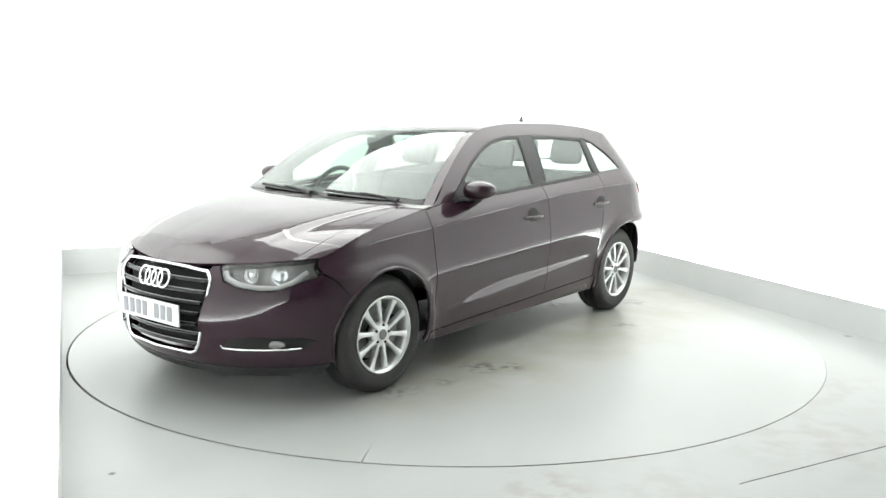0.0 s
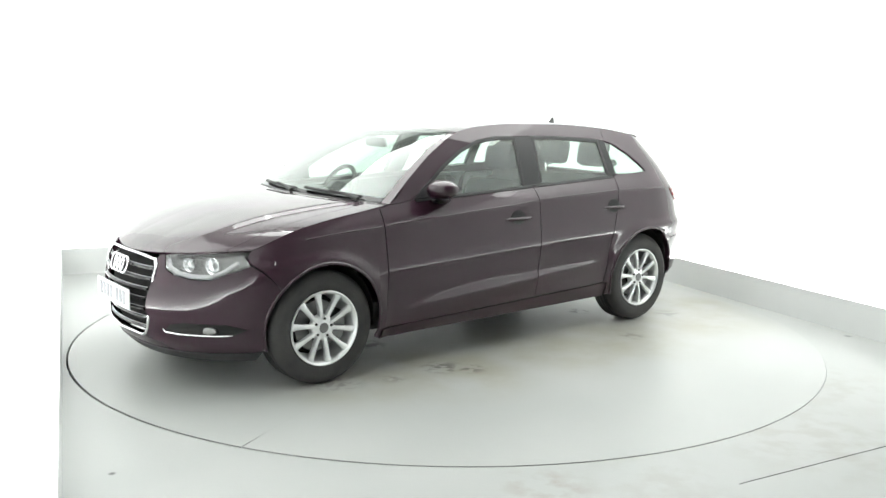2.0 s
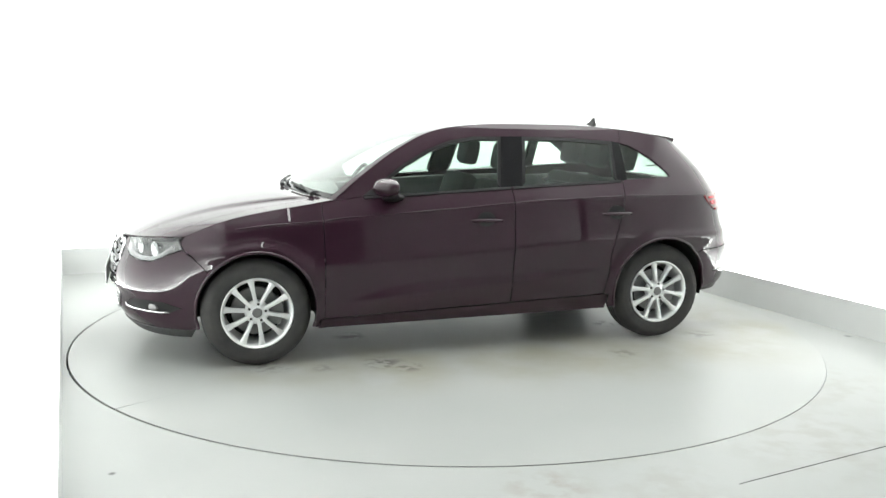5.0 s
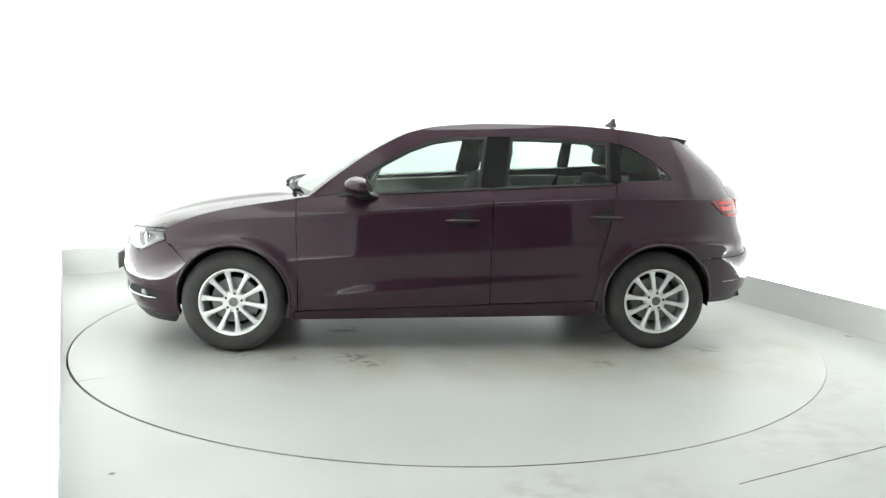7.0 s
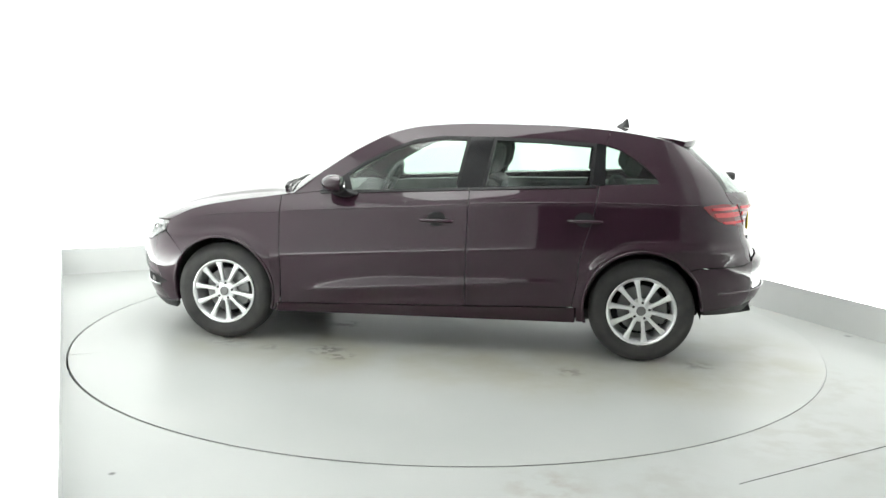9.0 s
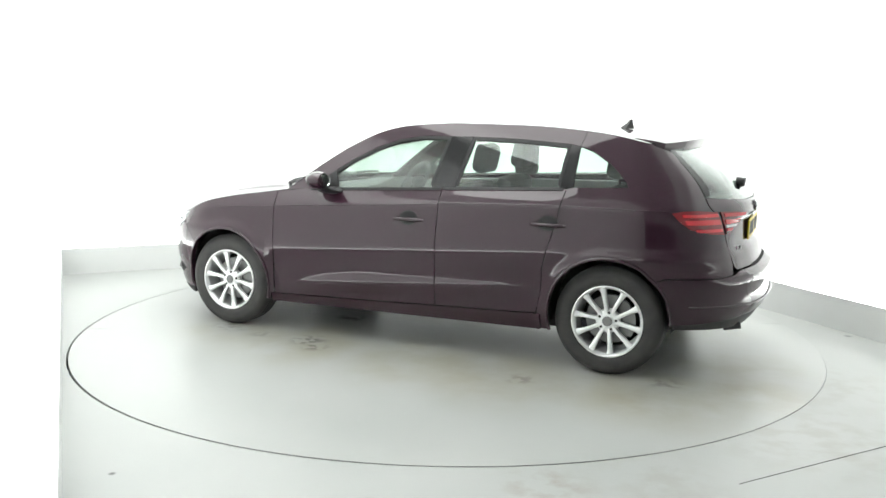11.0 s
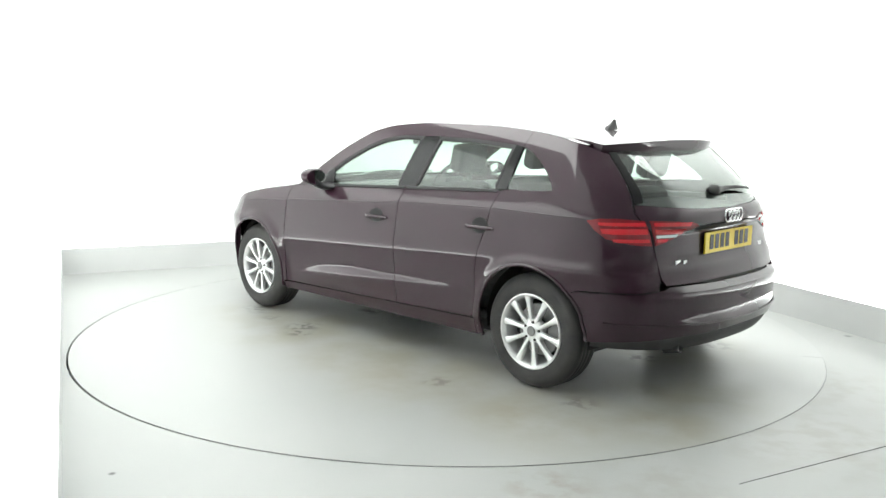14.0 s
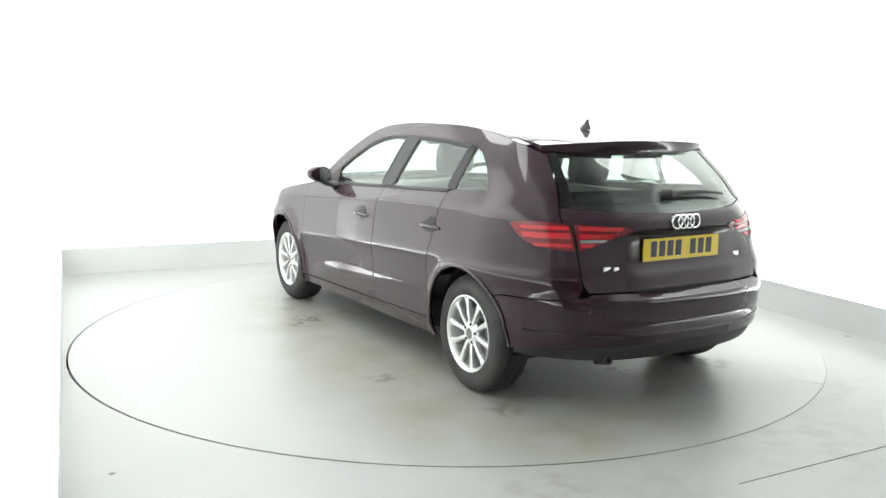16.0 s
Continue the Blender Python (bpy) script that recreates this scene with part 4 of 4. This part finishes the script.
# ---- rear ----
def build_rear(car, gate):
    # spoiler
    bm = bmesh.new()
    rows = []
    for i in range(25):
        q = -1 + 2 * i / 24
        y = 0.585 * q
        a = top(12.35, y / abs(top(12.35, 1).y)) + Vector((0, 0, 0.003))
        xr, zr = -1.672 + 0.125 * abs(q) ** 3.2, 1.346 - 0.024 * q * q
        b = Vector((xr, y * 0.97, zr))
        mid = a.lerp(b, 0.6) + Vector((0, 0, 0.004))
        rows.append([bm.verts.new(v) for v in (a, mid, b, b + Vector((0.006, 0, -0.022)), b + Vector((0.030, 0, -0.078)), b + Vector((0.075, 0, -0.082)), a + Vector((-0.02, 0, -0.03)))])
    for i in range(24):
        for j in range(7):
            bm.faces.new((rows[i][j], rows[i][(j + 1) % 7], rows[i + 1][(j + 1) % 7], rows[i + 1][j]))
    bm.faces.new(rows[0])
    bm.faces.new(list(reversed(rows[-1])))
    bmesh.ops.recalc_face_normals(bm, faces=bm.faces)
    part("spoiler", bm, M_PAINT, gate)
    bm = bmesh.new()
    box(bm, -1.640, -1.632, -0.12, 0.12, 1.308, 1.320, 0.002)
    part("brake_light", bm, M_DRED, gate)
    # black edge round the rear glass
    for name, pts in (("glass_edge", [(0.622, 1.032), (0.600, 1.10), (0.570, 1.20), (0.545, 1.285), (0.505, 1.285), (0.53, 1.20), (0.555, 1.10), (0.575, 1.042)]),):
        for side in (1, -1):
            flank_panel(name, [(s_back(y, z), z) for y, z in pts], M_GLOSS, gate, side, 0.004, 0.0, -0.001, ready=True)
    # rear wiper
    bm = bmesh.new()
    piv = on_back(0.02, 1.085, 0.02)
    lathe(bm, [(0.0, 0.02), (0.022, 0.02), (0.03, 0.0), (0.03, -0.03)], 16, pose(piv.x, 0.03, 1.085, 0, 0, 90))
    pts = [on_back(0.03 - 0.40 * k / 8 if k else 0.03, 1.085 - 0.010 * k / 8 + 0.012 * math.sin(k / 8 * 3.1), 0.026) for k in range(9)]
    tube(bm, pts, [0.019, 0.017, 0.014, 0.012, 0.010, 0.009, 0.008, 0.007, 0.006], 6)
    part("wiper", bm, M_PLASTIC, gate, "black rear wiper")
    # badge, plate and ledge
    bm = bmesh.new()
    x0 = on_back(1e-4, 0.957).x - 0.010
    rings(bm, 0.957, 0.034, 0.041, 0.0055, lambda y, z: x0 + 0.12 * y * y)
    part("emblem", bm, M_CHROME, gate, "chrome badge of four linked rings")
    plate = new("rear_plate")
    plate.parent = car
    xp = on_back(1e-4, 0.82).x - 0.012
    bm = bmesh.new()
    box(bm, xp, xp + 0.010, -0.26, 0.26, 0.766, 0.878, 0.003)
    part("plate_board", bm, M_YELLOW, plate, "yellow number plate", smooth=False)
    plate_bars(plate, xp - 0.001, 0.826, 0.078, -1, M_PLATE_INK)
    p = [(s_back(y, z), z) for y, z in ((0.55, 0.885), (0.44, 0.896), (0.34, 0.912), (0.2, 0.918))] + [(S_R, 0.918), (S_R, 0.893)] + [(s_back(y, z), z) for y, z in ((0.3, 0.893), (0.40, 0.884))]
    both_halves("plate_ledge", p, M_BLACK, gate, 0.004, 0, 0.0025)
    p = [(S_R, 0.638), (S_R, 0.626), (s_back(0.30, 0.626), 0.626), (s_back(0.35, 0.632), 0.632), (s_back(0.26, 0.638), 0.638)]
    both_halves("loading_slot", p, M_LINER_AND_SHADE, car, 0.01, 0, 0.003)
    for y, z, w in ((0.46, 0.738, 0.045), (0.41, 0.735, 0.03), (-0.44, 0.757, 0.05)):
        q = on_back(y, z, 0.004)
        bm = bmesh.new()
        box(bm, q.x, q.x + 0.004, y - w / 2, y + w / 2, z - 0.012, z + 0.012, 0.001)
        part("badge_bar", bm, M_ALLOY, gate, "small silver badge bar")
    for side in (1, -1):
        lamp = new("tail_light")
        lamp.parent = car
        outer = path_s([(-1.665, 0.950), (-1.69, 0.905), (-1.735, 0.862)]) + [(s_back(y, z), z) for y, z in ((0.70, 0.836), (0.612, 0.828), (0.612, 0.90), (0.620, 0.952))] + path_s([(-1.80, 0.962), (-1.72, 0.960)])
        inner = [(s_back(y, z), z) for y, z in ((0.592, 0.830), (0.54, 0.842), (0.42, 0.882), (0.325, 0.922), (0.36, 0.938), (0.50, 0.950), (0.600, 0.952), (0.596, 0.90))]
        flank_panel("lens", outer, M_DRED, lamp, side, 0.02, 0.0, 0.006, ready=True)
        flank_panel("lens", inner, M_DRED, lamp, side, 0.02, 0.0, 0.006, ready=True)
        for z0, z1, ya, yb in ((0.925, 0.942, 0.60, 0.40), (0.885, 0.912, 0.60, 0.43), (0.846, 0.862, 0.60, 0.535)):
            q = path_s([(-1.72, z0 + 0.003), (-1.72, z1)]) if z0 > 0.85 else path_s([(-1.76, z0 + 0.006), (-1.76, z1)])
            bar = q[::-1] + [(s_back(0.75, z0), z0), (s_back(0.622, z0), z0), (s_back(0.622, z1), z1), (s_back(0.75, z1), z1)]
            flank_panel("light_bar", bar, M_RED, lamp, side, 0.006, 0.0, 0.010, ready=True)
            bar = [(s_back(y, z), z) for y, z in ((0.583, z0), (yb, z0), (yb - 0.02, z1), (0.583, z1))]
            flank_panel("light_bar", bar, M_RED, lamp, side, 0.006, 0.0, 0.010, ready=True)
        bar = [(s_back(y, z), z) for y, z in ((0.583, 0.866), (0.47, 0.869), (0.45, 0.880), (0.583, 0.880))]
        flank_panel("reverse_light", bar, M_SATIN, lamp, side, 0.006, 0.0, 0.010, ready=True, label="clear reversing light strip")
    # bumper crease line as a thin moulding
    bm = bmesh.new()
    pts = [on_back(0.80 * (1 - i / 12) if i != 12 else 1e-4, 0.425 + 0.012 * abs(1 - i / 12), 0.0) for i in range(25)]
    tube(bm, pts, 0.006, 6)
    part("bumper_moulding", bm, M_PAINT, car)
    # exhaust
    bm = bmesh.new()
    lathe(bm, [(0.022, -0.06), (0.023, 0.035), (0.018, 0.035), (0.016, -0.02), (0.0, -0.02)], 20, pose(-1.972, 0.46, 0.287, 14, 0, 90))
    bmesh.ops.recalc_face_normals(bm, faces=bm.faces)
    part("exhaust", bm, M_PLASTIC, car, "dark exhaust tailpipe")
    # aerial fin on the roof
    bm = bmesh.new()
    base = top(11.25, 0).z + 0.002
    levels_up = ((-0.004, -1.145, -1.240, 0.022), (0.014, -1.165, -1.236, 0.017), (0.030, -1.190, -1.232, 0.010), (0.056, -1.212, -1.228, 0.006))
    rows = [[bm.verts.new(v) for v in ((xa, 0, base + z), ((xa + xb) / 2, w, base + z), (xb, w * 0.6, base + z), (xb, -w * 0.6, base + z), ((xa + xb) / 2, -w, base + z))] for z, xa, xb, w in levels_up]
    for i in range(3):
        for k in range(5):
            bm.faces.new((rows[i][k], rows[i][(k + 1) % 5], rows[i + 1][(k + 1) % 5], rows[i + 1][k]))
    bm.faces.new(rows[-1])
    bmesh.ops.recalc_face_normals(bm, faces=bm.faces)
    part("aerial", bm, M_PLASTIC, car, "small dark roof aerial")


# ---- flanks ----
def build_flanks(car):
    for side in (1, -1):
        doors = [o for o in car.children if o.name.startswith(("front_door", "rear_door"))]
        pair = doors[:2] if side > 0 else doors[2:]
        for door, hx, hz in ((pair[0], -0.07, 0.835), (pair[1], -0.962, 0.860)):
            # flat dark ellipse drawn for the shade in the handle recess
            cup = [(hx + 0.060 * math.cos(a), hz + 0.000 + 0.044 * math.sin(a)) for a in (2 * math.pi * k / 20 for k in range(20))]
            flank_panel("handle_cup_shade", cup, M_BLACK, door, side, 0.004, 0.0, 0.0025)
            bm = bmesh.new()
            pts = []
            for k in range(11):
                x = hx - 0.105 + 0.21 * k / 10
                off = 0.004 + 0.014 * math.sin(math.pi * k / 10) ** 0.5
                pts.append(Vector((x, (half_width(x, hz) + off) * side, hz - 0.010)))
            tube(bm, pts, [0.007, 0.009, 0.010, 0.010, 0.010, 0.010, 0.010, 0.010, 0.010, 0.009, 0.007], 8, False, 1.2)
            part("handle", bm, M_PAINT, door)
        for cx, cz, r in (ARCH_F, ARCH_R):
            bm = bmesh.new()
            pts = []
            for k in range(37):
                a = radians(-17 + (216 if cx > 0 else 198) * k / 36)
                v = skirt(s_x(cx + r * math.cos(a), cz + r * math.sin(a)), cz + r * math.sin(a))
                pts.append(Vector((v.x, (v.y + 0.002) * side, v.z)))
            tube(bm, pts, 0.0095, 6)
            part("arch_lip", bm, M_PAINT, car)
        # folded edge of the waist crease, panel by panel
        fender = [o for o in car.children if o.name.startswith("fender")][0 if side > 0 else 1]
        quarter = [o for o in car.children if o.name.startswith("rear_quarter")][0 if side > 0 else 1]
        for panel, xa, xb in ((fender, 1.44, 0.938), (pair[0], 0.926, -0.258), (pair[1], -0.266, -1.020), (quarter, -1.034, -1.655)):
            bm = bmesh.new()
            pts = []
            for k in range(25):
                x = xa + (xb - xa) * k / 24
                z = crease_z(x) + 0.003
                v = skirt(s_x(x, z), z)
                pts.append(Vector((v.x, (v.y - 0.0015) * side, v.z)))
            tube(bm, pts, [0.001] + [0.0042] * 23 + [0.001], 8)
            part("crease", bm, M_PAINT, panel)
        # weather strips under the glass
        for door, run in ((pair[0], [(0.68, 0.976), (0.18, 1.001), (-0.255, 1.023)]), (pair[1], [(-0.27, 1.024), (-1.02, 1.059)])):
            poly = run + [(x, z - 0.014) for x, z in reversed(run)]
            flank_panel("weather_strip", poly, M_BLACK, door, side, 0.012, 0.0, 0.006)
        # black frames round the glass
        for door, win in ((pair[0], WIN_F), (pair[1], WIN_R)):
            small = inset(win, 0.020)
            n = len(win)
            bm = bmesh.new()
            for i in range(n):
                if i in (0, 1) and win is WIN_F or i == 0 and win is WIN_R:
                    continue
                quad = [win[i], win[(i + 1) % n], small[(i + 1) % n], small[i]]
                panel_into(bm, to_s(quad), skirt, 0.03, 0.03, 0.02, -0.0015, side < 0)
            part("window_frame", bm, M_BLACK, door)
        # sail panel ahead of the glass and the mirror on it
        flank_panel("sail_panel", [(0.685, 0.979), (0.60, 1.038), (0.515, 1.096), (0.475, 0.990)], M_BLACK, pair[0], side, 0.012, 0.0, 0.004)
        mirror = new("door_mirror")
        mirror.parent = car
        bm = bmesh.new()
        bmesh.ops.create_uvsphere(bm, u_segments=28, v_segments=18, radius=1)
        for v in bm.verts:
            x, y, z = v.co
            x = x * 0.085 if x > 0 else max(x, -0.45) * 0.085
            sq = 1 + 0.10 * abs(y * z)
            v.co = Vector((0.560 + x - 0.015 * y, (0.902 + y * 0.092 * sq) * side, 1.036 + z * (0.056 - 0.010 * y) * sq + 0.006 * y))
        bmesh.ops.recalc_face_normals(bm, faces=bm.faces)
        part("mirror_housing", bm, M_PAINT, mirror)
        bm = bmesh.new()
        lathe(bm, [(0.0, -0.001), (0.80, -0.001), (0.86, 0.0), (0.86, 0.02)], 28, pose(0.5195, 0.900 * side, 1.037, 0, 0, 90) @ Matrix.Diagonal((0.086, 0.2, 0.050, 1)))
        bmesh.ops.recalc_face_normals(bm, faces=bm.faces)
        part("mirror_glass", bm, M_MIRROR, mirror)
        bm = bmesh.new()
        rows = []
        for (x, y, z), (hx2, hz2) in (((0.50, 0.79, 0.972), (0.075, 0.022)), ((0.51, 0.835, 0.966), (0.065, 0.020)), ((0.535, 0.87, 0.978), (0.052, 0.022)), ((0.55, 0.90, 1.005), (0.05, 0.03))):
            rows.append([bm.verts.new((x + hx2 * math.cos(a), y * side, z + hz2 * math.sin(a))) for a in (2 * math.pi * k / 12 for k in range(12))])
        for i in range(3):
            for k in range(12):
                bm.faces.new((rows[i][k], rows[i + 1][k], rows[i + 1][(k + 1) % 12], rows[i][(k + 1) % 12]))
        bm.faces.new(rows[0]), bm.faces.new(rows[-1])
        bmesh.ops.recalc_face_normals(bm, faces=bm.faces)
        part("mirror_foot", bm, M_BLACK, mirror)
        # door cards inside
        flank_panel("door_card", lines([(0.90, 0.30), (0.90, 0.93), (0.40, 0.985), (-0.25, 1.02), (-0.98, 1.03), (-0.88, 0.60), (-0.86, 0.30)], 4), M_DOORCARD, car, side, 0.01, 0.0, -0.055, 0.06)
        flank_panel("cargo_trim", lines([(-1.0, 0.74), (-1.0, 1.02), (-1.60, 1.03), (-1.66, 0.75)], 4), M_DOORCARD, car, side, 0.01, 0.0, -0.06, 0.06)


# ---- cabin ----
def cushion(bm, x0, x1, y0, y1, z0, z1, bev, m=None):
    box(bm, x0, x1, y0, y1, z0, z1, bev, m)


def build_seat(car, x, y, wide=0.25):
    seat = new("seat")
    seat.parent = car
    seat.matrix_basis = pose(x, y, 0.30)
    bm = bmesh.new()
    cushion(bm, -0.25, 0.27, -wide, wide, 0.0, 0.17, 0.05, pose(0, 0, 0, 0, -6, 0))
    part("cushion", bm, M_FABRIC, seat)
    bm = bmesh.new()
    cushion(bm, -0.06, 0.08, -wide, wide, 0.0, 0.66, 0.055, pose(-0.22, 0, 0.10, 0, -18, 0))
    part("backrest", bm, M_FABRIC, seat)
    bm = bmesh.new()
    cushion(bm, -0.05, 0.06, -0.13, 0.13, 0.0, 0.19, 0.045, pose(-0.44, 0, 0.795, 0, -12, 0))
    part("headrest", bm, M_FABRIC, seat)
    return seat


def build_cabin(car):
    for y in (0.36, -0.36):
        build_seat(car, 0.08, y)
    for y in (0.40, 0.0, -0.40):
        s = build_seat(car, -0.80, y, 0.22)
    bm = bmesh.new()
    rows = []
    for i in range(17):
        y = -0.70 + 1.40 * i / 16
        hood = 0.045 * math.exp(-((y + 0.36) / 0.18) ** 2)
        c = 0.10 * (y / 0.7) ** 2
        rows.append([bm.verts.new(v) for v in ((1.02 - c, y, 0.60), (0.97 - c, y, 0.945), (0.80 - c, y, 0.955 + hood * 0.4), (0.66 - c * 0.5, y, 0.935 + hood), (0.60 - c * 0.3, y, 0.86), (0.66, y, 0.62))])
    for i in range(16):
        for j in range(6):
            bm.faces.new((rows[i][j], rows[i][(j + 1) % 6], rows[i + 1][(j + 1) % 6], rows[i + 1][j]))
    bm.faces.new(rows[0]), bm.faces.new(rows[-1])
    bmesh.ops.recalc_face_normals(bm, faces=bm.faces)
    part("dashboard", bm, M_PLASTIC, car)
    wheel = new("steering_wheel")
    wheel.parent = car
    wheel.matrix_basis = pose(0.50, -0.36, 0.93, 0, 62, 0)
    bm = bmesh.new()
    tube(bm, [(0.185 * math.cos(2 * math.pi * k / 36), 0.185 * math.sin(2 * math.pi * k / 36), 0) for k in range(36)], 0.016, 8, True)
    part("wheel_rim", bm, M_PLASTIC, wheel)
    bm = bmesh.new()
    box(bm, -0.07, 0.07, -0.075, 0.075, -0.035, 0.01, 0.02)
    box(bm, -0.02, 0.02, -0.18, -0.06, -0.012, 0.004, 0.005)
    box(bm, -0.02, 0.02, 0.06, 0.18, -0.012, 0.004, 0.005)
    box(bm, 0.06, 0.18, -0.02, 0.02, -0.012, 0.004, 0.005)
    part("wheel_spokes", bm, M_PLASTIC, wheel)
    bm = bmesh.new()
    box(bm, -0.012, 0.012, -0.115, 0.115, -0.032, 0.032, 0.01, pose(0.42, 0, 1.275, 0, 12, 0))
    part("rear_view_mirror", bm, M_PLASTIC, car)
    top_panel("headlining", lines([(7.1, -0.97), (12.6, -0.97), (12.6, 0.97), (7.1, 0.97)], 6), M_LIGHTFAB, car, 0.008, -0.028, 0.3, 0.1)
    bm = bmesh.new()
    box(bm, -1.62, 0.95, -0.74, 0.74, 0.225, 0.30, 0.02)
    part("cabin_floor", bm, M_FABRIC, car)
    bm = bmesh.new()
    box(bm, -1.82, -1.10, -0.62, 0.62, 0.945, 0.965, 0.006)
    part("parcel_shelf", bm, M_FABRIC, car)
    bm = bmesh.new()
    box(bm, -1.70, 1.90, -0.43, 0.43, 0.21, 0.30, 0.02)
    box(bm, 0.95, 1.90, -0.44, 0.44, 0.29, 0.62, 0.02)
    part("underbody", bm, M_LINER_AND_SHADE, car)
build_booth()
table = build_table()
car = build_car()


def motions():
    walk(table, [(t, pose(0, 0, 0, 0, 0, a)) for t, a in TURNS])
    walk(car, [(t, pose(0, 0, 0.002, 0, 0, a) @ pose(CAR_X, CAR_Y, 0)) for t, a in TURNS])


motions()
